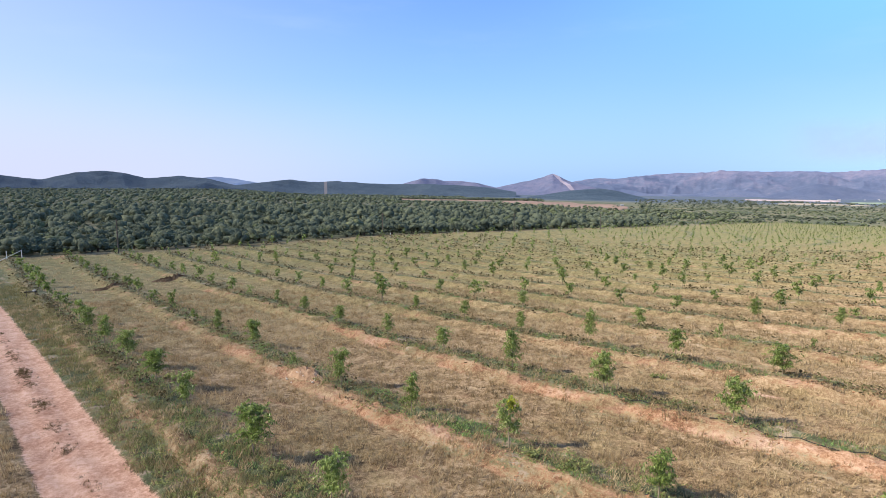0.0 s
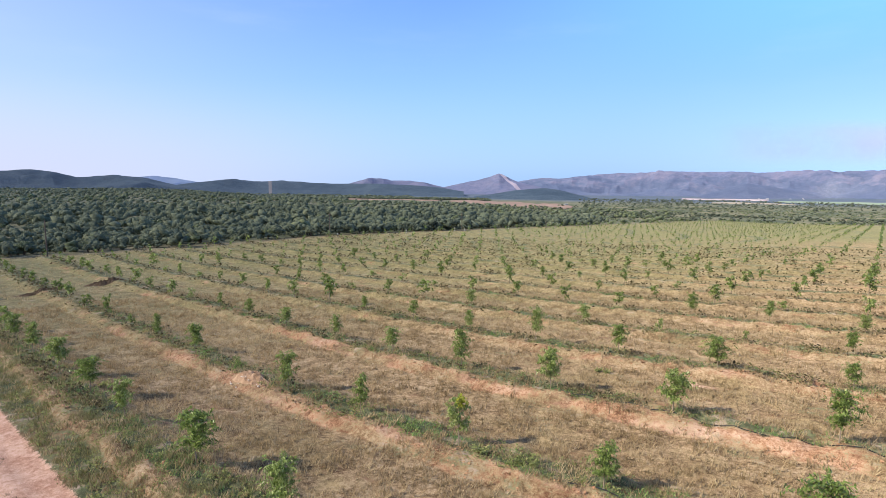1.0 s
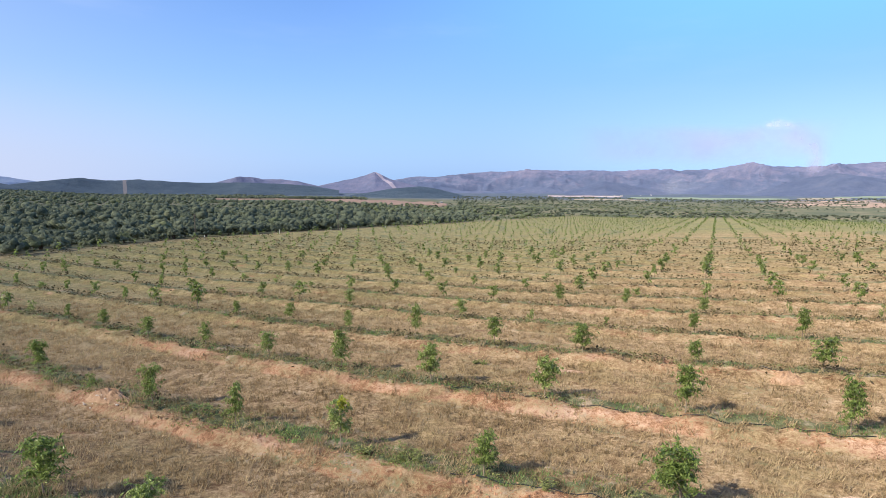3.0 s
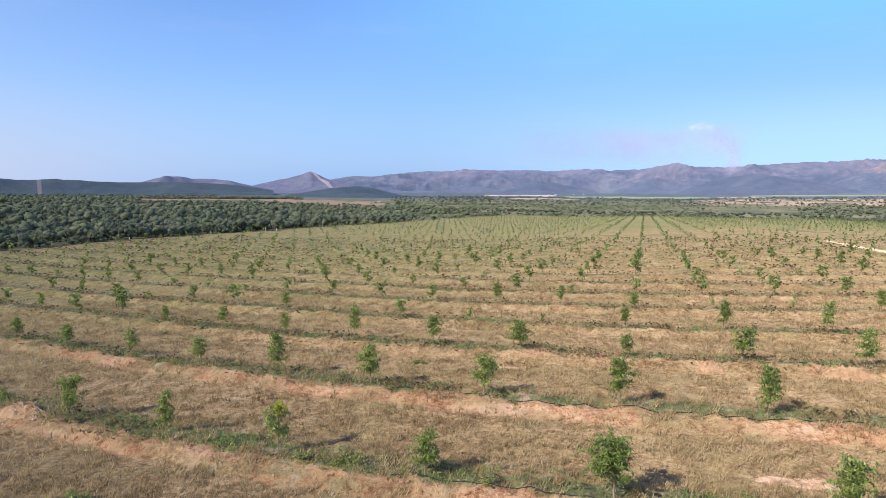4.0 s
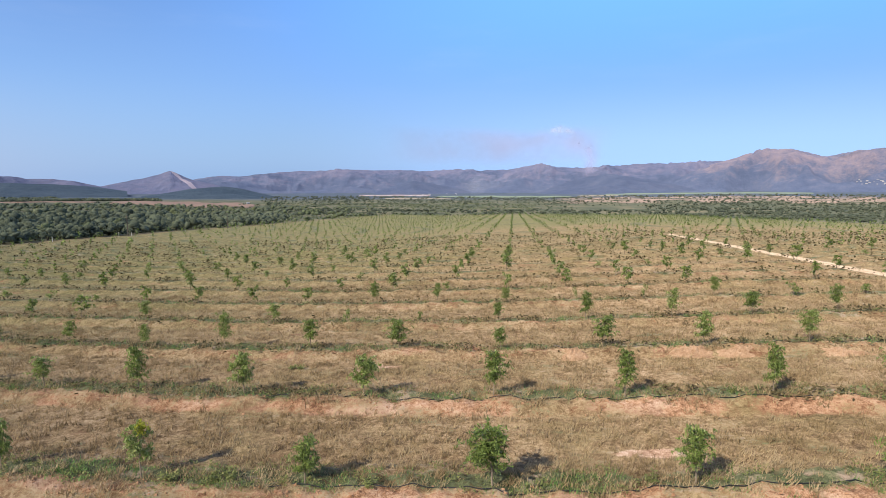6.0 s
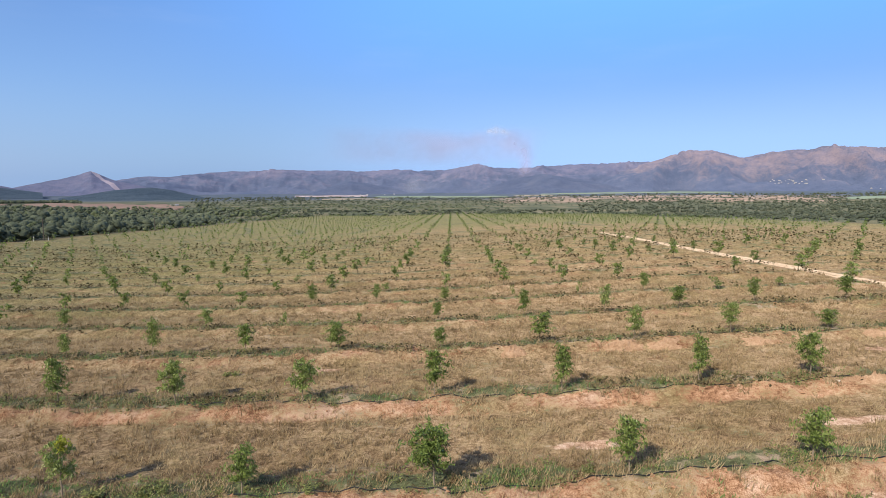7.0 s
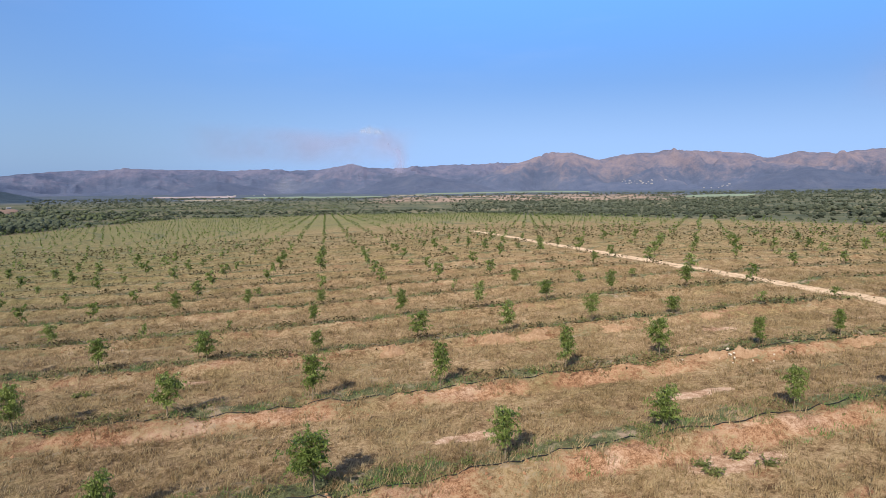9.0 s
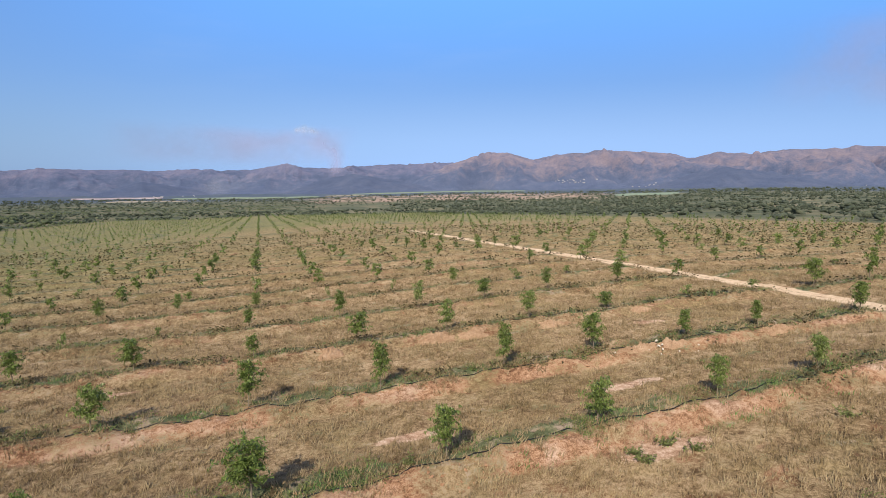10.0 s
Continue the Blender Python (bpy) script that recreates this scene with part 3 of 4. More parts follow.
ROW_TREES[2] = {-9: (-62.9, 1.44, 0.95), -8: (-55.5, 1.82, 0.89), -7: (-48.9, 1.85, 0.94), -6: (-42.1, 1.8, 1.22), -5: (-34.6, 1.99, 0.98), -4: (-27.7, 2.01, 1.22), -3: (-21.2, 2.81, 1.25), -2: (-14.7, 2.62, 1.35), -1: (-7.9, 2.34, 1.33), 0: (-0.9, 2.51, 1.42), 1: (5.8, 2.58, 1.18), 2: (12.9, 2.65, 1.12), 3: (18.7, 2.53, 1.26), 4: (25.2, 1.99, 0.92), 5: (30.9, 1.88, 0.91)}
ROW_TREES[3] = {-6: (-41.9, 1.59, 0.8), -4: (-27.5, 1.96, 0.96), -3: (-21.0, 2.77, 0.87), -2: (-14.3, 2.13, 1.36), -1: (-7.8, 2.14, 1.32), 0: (-0.7, 1.75, 0.86), 1: (6.1, 2.2, 1.56), 2: (12.5, 2.52, 1.21), 3: (19.1, 2.2, 1.01), 4: (25.6, 1.53, 1.19)}
ROW_TREES[4] = {-2: (-14.3, 1.45, 0.91), -1: (-7.9, 0.95, 0.7), 0: (-1.1, 1.77, 0.87), 1: (6.1, 2.46, 1.16), 2: (13.0, 2.61, 1.04), 3: (19.3, 1.98, 1.24), 4: (25.6, 2.13, 0.89)}
ROW_TREES[5] = {-2: (-14.3, 2.26, 0.93), -1: (-7.6, 2.15, 0.79), 0: (-0.6, 1.63, 0.8), 1: (6.2, 1.4, 0.5), 2: (12.9, 1.4, 0.6), 3: (19.4, 2.05, 0.78)}
sites = []
for row in range(0, 68):
    for col in range(-20, 26):
        x = COL_0 + COL * col + rng.normal(0, 0.22)
        y = float(ROW_0 + ROW * row + row_bend(np.float64(x))) + rng.normal(0, 0.2)
        if row == 0:
            y += 0.8
        known = ROW_TREES[row].get(col) if row < 6 else None
        if known:
            x = known[0]
            y = float(ROW_0 + ROW * row + row_bend(np.float64(x))) + (0.8 if row == 0 else 0.0)
        size = float(np.clip(rng.normal(0.92, 0.14), 0.5, 1.25))
        kind = rng.random_sample()
        if x < LEFT + 3 or x > RIGHT - 3 or y > FAR or abs(x - float(road_line(np.float64(y)))) < 2.2 and y < 320:
            continue
        if kind < 0.05 and row > 1 and not known:
            continue
        if row == 0 and col > -2:
            continue
        sites.append((math.hypot(x, y), x, y, size, kind, row, col, known))
sites.sort()
far_sites = []
LABELS = ("young pecan tree with green leaves on a terrace", "slim young pecan tree with a bare stem", "leafy young pecan tree on a weedy bank", "small young pecan tree in dry grass")
for i, (d, x, y, size, kind, row, col, known) in enumerate(sites):
    if i >= 300:
        far_sites.append((x, y, size * (0.6 if kind < 0.2 else 1.0)))
        continue
    turn = rng.uniform(0, 6.28)
    kinds = near_kinds if d < 62 else mid_kinds
    shape = kinds[int(rng.randint(len(kinds)))]
    wide = (size * rng.uniform(0.9, 1.1),) * 2 + (size,)
    label = LABELS[i % 4] if d < 60 else "young green pecan tree in a terrace row"
    if known and known[1] > 1.5:
        wide = (min(max(known[2] / 1.4, 0.6), 1.25),) * 2 + (known[1] / 2.5,)
    elif known:
        shape, wide, label = bush_kinds[i % 3], (known[2] / 1.4,) * 2 + (known[1] / 1.25,), "low bushy young pecan tree on a terrace"
    elif kind > 0.86 and (row > 2 or row == 2 and abs(col) > 7):
        shape, wide, label = bush_kinds[i % 3], (size,) * 3, "low bushy young pecan tree on a terrace"
    if (row, col) == (1, -2):
        shape, turn, label = yellow_kind, 0.4, "young pecan tree with a yellow leafy top"
    place_tree("pecan_tree", *shape, x, y, wide, turn, label, "orchard trees")


def scatter(name, template, spots, mat, label, category, smooth_shade=False):
    """Many copies of one or more shapes in a single mesh: spots are (x, y, z, scale, height scale, turn)."""
    spots = np.asarray(spots, float)
    vs, fs, o = [], [], 0
    for t, (TV, TF) in enumerate(template):
        s = spots[t::len(template)]
        if not len(s):
            continue
        c, sn = np.cos(s[:, 5])[:, None], np.sin(s[:, 5])[:, None]
        X = (TV[None, :, 0] * c - TV[None, :, 1] * sn) * s[:, 3:4] + s[:, 0:1]
        Y = (TV[None, :, 0] * sn + TV[None, :, 1] * c) * s[:, 3:4] + s[:, 1:2]
        Z = TV[None, :, 2] * s[:, 4:5] + s[:, 2:3]
        vs.append(np.stack([X, Y, Z], -1).reshape(-1, 3))
        fs.append((TF[None] + (np.arange(len(s)) * len(TV))[:, None, None]).reshape(-1, TF.shape[1]) + o)
        o += len(s) * len(TV)
    me = mesh_np(name, np.concatenate(vs), np.concatenate(fs), mat, smooth_shade)
    return tagged(new(name, me), label, category, kind="stuff")


def small_tree(seed, n, size):
    r = np.random.RandomState(seed)
    wood, cent, _ = pecan(seed, 2.3, 1.2, 0, n, 3)
    V, F = leaf_quads(cent, size, size * 0.55, r, 0.3)
    V2, F2 = tube([(0, 0, -0.1), (0, 0, 1.4)], [0.03, 0.02], 4)
    return joined([(V, F), (V2, F2)])


fs_ = np.array(far_sites)
scatter("far_orchard_trees", [small_tree(500 + i, 9, 0.56) for i in range(6)], np.column_stack([fs_[:, 0], fs_[:, 1], height(fs_[:, 0], fs_[:, 1]), fs_[:, 2], fs_[:, 2], rng.uniform(0, 6.28, len(fs_))]), M_LEAF, "rows of young green pecan trees far off", "trees")


# ---- bush and woodland ----
def crown_shape(seed, n, size, flat=0.7, lobes=6):
    """A bushy crown about 2 m across and high: clumps of leaves on uneven lobes, with gaps."""
    r = np.random.RandomState(seed)
    lo = np.stack([r.normal(0, 0.42, lobes), r.normal(0, 0.42, lobes), r.uniform(0.45, 1.0, lobes) * 1.5], -1)
    rad = r.uniform(0.35, 0.62, lobes)
    pick = r.randint(lobes, size=n)
    d = r.normal(0, 1, (n, 3))
    d /= np.linalg.norm(d, axis=1, keepdims=True)
    d[:, 2] = np.abs(d[:, 2]) * 0.9 - 0.25 * (r.random_sample(n) < 0.3)
    c = lo[pick] + d * (rad[pick] * r.uniform(0.75, 1.05, n))[:, None]
    c[:, 2] = np.maximum(c[:, 2] * flat, 0.12)
    nrm = d + r.normal(0, 0.28, (n, 3))
    nrm /= np.linalg.norm(nrm, axis=1, keepdims=True)
    t = np.cross(nrm, r.normal(0, 1, (n, 3)))
    t /= np.linalg.norm(t, axis=1, keepdims=True)
    u = np.cross(nrm, t)
    L, W = size * r.uniform(0.35, 0.65, (n, 1)), size * r.uniform(0.3, 0.5, (n, 1))
    V = np.stack([c - t * L, c + u * W - nrm * size * 0.1, c + t * L, c - u * W - nrm * size * 0.1], 1)
    return V.reshape(-1, 3), np.arange(4 * n).reshape(n, 4)


def lump_crown(seed, lobes, leaves, leaf, flat=0.8):
    """A dense crown: many small uneven foliage clumps heaped into a dome, with loose leaves round them."""
    r = np.random.RandomState(seed)
    bm = bmesh.new()
    bmesh.ops.create_icosphere(bm, subdivisions=1, radius=1.0)
    T = np.array([vert.co[:] for vert in bm.verts])
    TF = np.array([[q.index for q in f.verts] for f in bm.faces])
    bm.free()
    vs, fs, o = [], [], 0
    lobes = int(lobes * 1.5) if lobes > 3 else lobes
    for i in range(lobes):
        a, q = r.uniform(0, 6.28), math.sqrt(r.uniform(0, 1)) * 0.72
        c = np.array([math.cos(a) * q, math.sin(a) * q, (0.22 + 0.95 * (1 - q * q) + r.uniform(-0.2, 0.2)) * 1.15 * flat])
        rad = r.uniform(0.2, 0.42) * min(2.0, (9.0 / lobes) ** 0.36)
        turn = r.uniform(0, 6.28)
        R = np.array([(math.cos(turn), -math.sin(turn), 0.3), (math.sin(turn), math.cos(turn), 0.2), (-0.3, 0.1, 0.9)])
        V = (T * r.uniform(0.5, 1.4, (len(T), 1))) @ R.T * rad * np.array([1.0, 1.0, 0.85]) + c
        vs.append(V), fs.append(TF + o)
        o += len(V)
    V, F = crown_shape(seed + 1, leaves, leaf, flat, 7)
    vs.append(V), fs.append(np.concatenate([F[:, [0, 1, 2]], F[:, [0, 2, 3]]]) + o)
    return np.concatenate(vs), np.concatenate(fs)


def bush_wood(seed):
    r = np.random.RandomState(seed)
    out = []
    for i in range(4):
        a = r.uniform(0, 6.28)
        out.append(tube([(0, 0, -0.15), (math.cos(a) * 0.15, math.sin(a) * 0.15, 0.45), (math.cos(a) * 0.45, math.sin(a) * 0.45, 1.0)], [0.07, 0.05, 0.02], 5))
    return joined(out)


def open_ground(n, az0, az1, d0, d1, rg):
    az, d = np.radians(rg.uniform(az0, az1, n)), np.sqrt(rg.uniform(d0 ** 2, d1 ** 2, n))
    return d * np.sin(az), d * np.cos(az), d


edge_crowns = [mesh_np("crown", *lump_crown(600 + i, 16, 190, 0.2), M_BUSH, True) for i in range(5)]
edge_pale = [mesh_np("crown", *lump_crown(620 + i, 15, 180, 0.2), M_BUSH_PALE, True) for i in range(3)]
edge_wood = [mesh_np("trunk", *bush_wood(640 + i), M_DARK_BARK, True) for i in range(3)]
for i in range(150):
    y = rng.uniform(-5, 260)
    x = LEFT - 6 - rng.exponential(14)
    k = rng.uniform(1.1, 2.2)
    crown = edge_pale[i % 3] if rng.random_sample() < 0.3 else edge_crowns[i % 5]
    place_tree("bush_tree", edge_wood[i % 3], crown, x, y, (k, k, k * rng.uniform(0.9, 1.2)), rng.uniform(0, 6.28), "dense dark green bush tree at the orchard edge", "woodland edge trees", 0.1)


def woods(name, label, n, az0, az1, d0, d1, seed, mat, leaves, leaf, s0, s1, keep, tall=1.0):
    rg = np.random.RandomState(seed)
    x, y, d = open_ground(n, az0, az1, d0, d1, rg)
    _, inside = base_height(x, y)
    az = np.degrees(np.arctan2(x, y))
    crops = ((az > -8) & (az < 6) & (d > 2030) & (d < 2370)) | ((az > 6) & (az < 10) & (d > 2180) & (d < 2370)) | ((az > 8) & (az < 26) & (d > 2530) & (d < 2830))
    crops |= ((az > 33.5) & (az < 40) & (d > 1390) & (d < 1700)) | ((az > -16) & (az < -7) & (d > 2350) & (d < 2750)) | ((az > -13) & (az < -5.5) & (d > 1720) & (d < 1880))
    ok = (inside > 3) & ~crops & keep(x, y, d, rg)
    x, y, d = x[ok], y[ok], d[ok]
    s = (s0 * 0.8 + (s1 * 1.15 - s0 * 0.8) * rg.uniform(0, 1, len(x)) ** 1.7) * (1 + d / 2200)
    z = height(x, y) - 0.1
    return scatter(name, [lump_crown(seed * 10 + i, 1 + leaves // 20, 3 + leaves // 5, leaf * 0.62) for i in range(8)], np.column_stack([x, y, z, s, s * rg.uniform(0.8, 1.2, len(x)) * tall, rg.uniform(0, 6.28, len(x))]), mat, label, "woodland", True)


VELD = lambda x, y: smooth(1, 8, np.degrees(np.arctan2(x, y))) * smooth(36, 30, np.degrees(np.arctan2(x, y))) * smooth(1180, 1330, np.hypot(x, y)) * smooth(2120, 1980, np.hypot(x, y))
FIELD = lambda x, y: (np.degrees(np.arctan2(x, y)) > -46.5) & (np.degrees(np.arctan2(x, y)) < -23.5) & (np.hypot(x, y) > 870) & (np.hypot(x, y) < 1330)
clear = lambda x, y, d, rg: ~FIELD(x, y)
woods("near_woodland", "dense dark grey-green woodland canopy", 1900, -86, -22, 140, 250, 31, M_BUSH, 90, 0.34, 1.2, 2.7, clear, 1.0)
woods("middle_woodland", "dense grey-green woodland canopy in the valley", 4400, -86, -22, 240, 480, 29, M_BUSH, 38, 0.5, 1.3, 3.0, clear, 0.95)
woods("pale_woodland_trees", "paler green trees scattered in the woodland", 800, -86, -16, 140, 900, 32, M_BUSH_PALE, 50, 0.5, 1.6, 3.2, clear, 0.8)
woods("far_woodland", "dense dark woodland reaching to the hills", 6400, -86, -22, 460, 1300, 33, M_BUSH, 19, 0.7, 1.7, 3.0, clear, 0.7)
woods("distant_woodland", "distant dark woodland below the hills", 3800, -86, -40, 1250, 2500, 34, M_BUSH, 12, 1.0, 2.4, 3.8, clear, 0.5)
woods("yellow_green_scrub", "low yellow-green scrub between wood and orchard", 5600, -34, 2, 260, 1250, 38, M_BUSH_PALE, 19, 0.6, 0.9, 2.0, lambda x, y, d, rg: ~FIELD(x, y) & (waves(x, y, 120, 43) + rg.normal(0, 0.5, len(x)) > -0.3), 0.42)
woods("dark_scrub_clumps", "dark scrub clumps among paler bush", 1900, -26, 6, 240, 1250, 39, M_BUSH, 36, 0.6, 1.0, 2.8, lambda x, y, d, rg: waves(x, y, 120, 44) + rg.normal(0, 0.6, len(x)) > 0.1, 0.5)
woods("tree_belt", "dark belt of planted trees beside a ploughed field", 1500, -46.5, -32.5, 1335, 1460, 40, M_BUSH, 16, 0.8, 1.8, 2.4, lambda x, y, d, rg: d > 0)
woods("edge_scrub", "pale green scrub and tall weeds along the woodland edge", 5000, -84, -14, 135, 700, 45, M_BUSH_PALE, 30, 0.4, 0.6, 1.5, lambda x, y, d, rg: (x < LEFT - 2) & (x > LEFT - 22))
woods("plain_bush", "distant bush dotted over the plain", 4600, -24, 66, 1300, 2300, 46, M_THORN, 16, 0.8, 1.4, 2.6, lambda x, y, d, rg: waves(x, y, 420, 47) + rg.normal(0, 0.5, len(x)) > -0.3 + 1.0 * VELD(x, y), 0.8)
woods("savanna_bushes", "scattered dark bushes on pinkish dry veld", 6500, -20, 62, 1000, 2050, 35, M_THORN, 18, 0.7, 1.2, 2.4, lambda x, y, d, rg: waves(x, y, 260, 41) + rg.normal(0, 0.6, len(x)) > -0.15, 0.7)
woods("eastern_bush", "green thorn bush beyond the orchard edge", 4300, 12, 66, 150, 1300, 36, M_THORN, 26, 0.6, 0.9, 2.3, lambda x, y, d, rg: waves(x, y, 60, 42) + rg.normal(0, 0.35, len(x)) > -0.25 + 1.0 * VELD(x, y), 0.8)
woods("orchard_side_bush", "dark thorn bush along the orchard side", 950, 18, 66, 175, 520, 48, M_THORN, 40, 0.5, 1.2, 2.7, lambda x, y, d, rg: waves(x, y, 70, 50) + rg.normal(0, 0.5, len(x)) > -0.5, 0.75)
woods("orchard_end_bush", "band of dark bush at the orchard's far end", 3300, -22, 40, 560, 1000, 37, M_THORN, 20, 0.6, 1.1, 2.4, lambda x, y, d, rg: y < FAR + 150, 0.7)


# ---- fields and far buildings ----
def field_patch(name, label, az0, az1, d0, d1, mat, lift=0.8):
    """A field laid over the far ground, between two bearings and two distances, with a slightly wavy rim."""
    az, f = np.linspace(az0, az1, 80), np.linspace(0, 1, 12)
    F, A = np.meshgrid(f, az, indexing="ij")
    u = np.abs((A - az0) / (az1 - az0) * 2 - 1)
    R = (d0 + d1) / 2 + (d1 - d0) * (F - 0.5) * np.sqrt(np.clip(1 - u ** 5, 0.02, 1)) + (d1 - d0) * 0.10 * np.sin(A * 1.7 + d0) + (d1 - d0) * 0.05 * np.sin(A * 5.1 + d0)
    x, y = R * np.sin(np.radians(A)), R * np.cos(np.radians(A))
    z = height(x, y) + lift
    z[0], z[-1], z[:, 0], z[:, -1] = z[0] - 2 * lift, z[-1] - 2 * lift, z[:, 0] - 2 * lift, z[:, -1] - 2 * lift
    me = mesh_np(name, np.stack([x, y, z], -1).reshape(-1, 3), grid_faces(12, 80)[:, ::-1], mat, True)
    return tagged(new(name, me), label, "field", kind="structure")


M_PLOUGH = grain_material("ploughed_earth", [(0.35, (0.19, 0.12, 0.085)), (0.65, (0.29, 0.20, 0.15))], 0.02)
M_CROP = grain_material("green_crop", [(0.35, (0.17, 0.215, 0.15)), (0.65, (0.235, 0.28, 0.20))], 0.02)
M_STUBBLE = grain_material("pale_stubble", [(0.35, (0.25, 0.215, 0.165)), (0.65, (0.35, 0.30, 0.23))], 0.02)
M_QUARRY = grain_material("pale_pink_rock", [(0.35, (0.24, 0.19, 0.20)), (0.5, (0.37, 0.29, 0.29)), (0.65, (0.58, 0.50, 0.49))], 0.012)
field_patch("ploughed_field", "reddish brown ploughed field between woods", -36.5, -24.5, 895, 1300, M_PLOUGH, 1.5)
field_patch("ploughed_strip", "narrow reddish brown ploughed strip", -46.5, -37, 1120, 1240, M_PLOUGH, 1.5)
field_patch("stubble_field", "pale stubble field beside the woods", -47, -38.5, 1750, 2000, M_STUBBLE, 1.5)
field_patch("crop_field", "light green irrigated crop field", -7.5, 5.6, 2060, 2340, M_CROP, 2.5)
field_patch("dry_field", "pale dry field below the mountains", 6, 9.8, 2200, 2350, M_STUBBLE, 2.5)
field_patch("far_crop_field", "far light green crop field", 8.5, 25.5, 2560, 2800, M_CROP, 2.5)
field_patch("dry_strip", "narrow pale dry strip between bush and crop", -12.5, -6, 1750, 1850, M_STUBBLE, 2.0)
field_patch("eastern_field", "pale green field in the bush", 33.6, 39.3, 1430, 1690, M_CROP, 1.5)
field_patch("quarry_floor", "pale pink quarry ground", -15.0, -8.0, 2420, 2680, M_QUARRY, 2.5)


# ---- grass, weeds, clods ----
def cover(n, d0, d1, seed, power=1.0):
    """Random places on the near ground, thinning out with distance."""
    rg = np.random.RandomState(seed)
    az = np.radians(rg.uniform(-84, 60, n))
    d = (d0 ** power + rg.uniform(0, 1, n) * (d1 ** power - d0 ** power)) ** (1 / power)
    x, y = d * np.sin(az), d * np.cos(az)
    v, k = row_offset(x, y)
    free = (np.abs(near_road(x, y)) > 1.7) | (x > -8)
    free &= np.abs(x - road_line(y)) > 1.6
    for px, py, lx, ly in SANDY:
        free &= np.hypot((x - px) / lx, (y - py) / ly) > 0.85
    free &= x > LEFT
    return x, y, v, k, free, rg


def tuft(seed, blades, tall, spread):
    r = np.random.RandomState(seed)
    a, lean = r.uniform(0, 6.28, blades), r.uniform(0.15, 0.9, blades)
    root = np.stack([r.normal(0, spread, blades), r.normal(0, spread, blades), np.full(blades, -0.02)], -1)
    h = r.uniform(0.6, 1.2, blades) * tall
    tip = root + np.stack([np.cos(a) * lean * h, np.sin(a) * lean * h, h], -1)
    side = np.stack([-np.sin(a + 0.7), np.cos(a + 0.7), np.zeros(blades)], -1) * 0.014
    return np.stack([root - side, root + side, tip], 1).reshape(-1, 3), np.arange(blades * 3).reshape(-1, 3)


x, y, v, k, free, rg = cover(88000, 13, 80, 51, 1.0)
free &= (rg.uniform(0, 1, len(x)) > 0.95 * np.exp(-((v + 1.05) / 0.8) ** 4) * smooth(-0.55, 0.15, waves(x, y, 6.5, 59) + 0.7 * waves(x, y, 1.9, 60))) & (waves(x, y, 5, 52) + 0.9 * waves(x, y, 0.9, 55) + rg.normal(0, 0.3, len(x)) > -0.25)
x, y = x[free], y[free]
gs = rg.uniform(0.5, 1.4, len(x)) * (1 + np.hypot(x, y) / 110)
scatter("dry_grass", [tuft(700 + i, 7, 0.2, 0.07) for i in range(8)], np.column_stack([x, y, height(x, y), gs, gs * rg.uniform(0.6, 1.3, len(x)), rg.uniform(0, 6.28, len(x))]), M_DRY, "dry straw-coloured grass tufts between the rows", "grass")

M_GREEN = leaf_material("green_grass", [(0.0, (0.09, 0.18, 0.045)), (0.5, (0.17, 0.30, 0.08)), (1.0, (0.30, 0.42, 0.135))], 0.7, 0.3)
x, y, v, k, free, rg = cover(60000, 12, 75, 56, 1.0)
lush_patch = waves(x, y, 4.5, 57) + 0.5 * waves(x, y, 1.4, 58) + rg.normal(0, 0.2, len(x)) - 0.15 + 0.3 * smooth(-6, -18, x) + 0.32 * smooth(9, 17, x) * smooth(30, 24, y)
free &= (k >= 0) & (lush_patch > 0.22) & ((np.abs(v - 0.35) < 0.85) | ((x > 9) & (y < 24) & (v > -1.9) & (v < 0) & (lush_patch > 0.55)))
x, y = x[free], y[free]
gs = rg.uniform(0.6, 1.3, len(x)) * (1 + np.hypot(x, y) / 150)
scatter("green_grass", [tuft(705 + i, 8, 0.15, 0.1) for i in range(6)], np.column_stack([x, y, height(x, y), gs, gs, rg.uniform(0, 6.28, len(x))]), M_GREEN, "patches of fresh green grass along the watered banks", "grass")


def weed_clump(seed, n):
    r = np.random.RandomState(seed)
    a, d = r.uniform(0, 6.28, n), np.abs(r.normal(0, 0.22, n))
    c = np.stack([np.cos(a) * d, np.sin(a) * d, r.uniform(0.02, 0.16, n) * np.exp(-d * 2)], -1)
    return leaf_quads(c, 0.08, 0.042, r, -0.2)


x, y, v, k, free, rg = cover(19000, 12, 60, 61, 1.0)
patchy = waves(x, y, 7, 62) + rg.normal(0, 0.35, len(x)) + 0.45 * smooth(-6, -18, x)
free &= ((k >= 0) & (np.abs(v - 0.5) < 0.9 + 0.5 * patchy) & (patchy > 0.05)) | ((k <= 0) & (v < -0.8) & (x < -8) & (patchy > 0.0))
x, y = x[free], y[free]
gs = rg.uniform(0.6, 1.5, len(x))
scatter("weeds", [weed_clump(720 + i, 20) for i in range(6)], np.column_stack([x, y, height(x, y), gs, gs, rg.uniform(0, 6.28, len(x))]), M_WEED, "low green weeds along the planted banks", "weeds")


def clod(seed):
    r = np.random.RandomState(seed)
    V = np.array([(1, 0, 0), (-1, 0, 0), (0, 1, 0), (0, -1, 0), (0, 0, 1), (0, 0, -1)], float) * r.uniform(0.6, 1.3, (6, 1)) + r.normal(0, 0.15, (6, 3))
    F = np.array([(0, 2, 4), (2, 1, 4), (1, 3, 4), (3, 0, 4), (2, 0, 5), (1, 2, 5), (3, 1, 5), (0, 3, 5)])
    return V, F


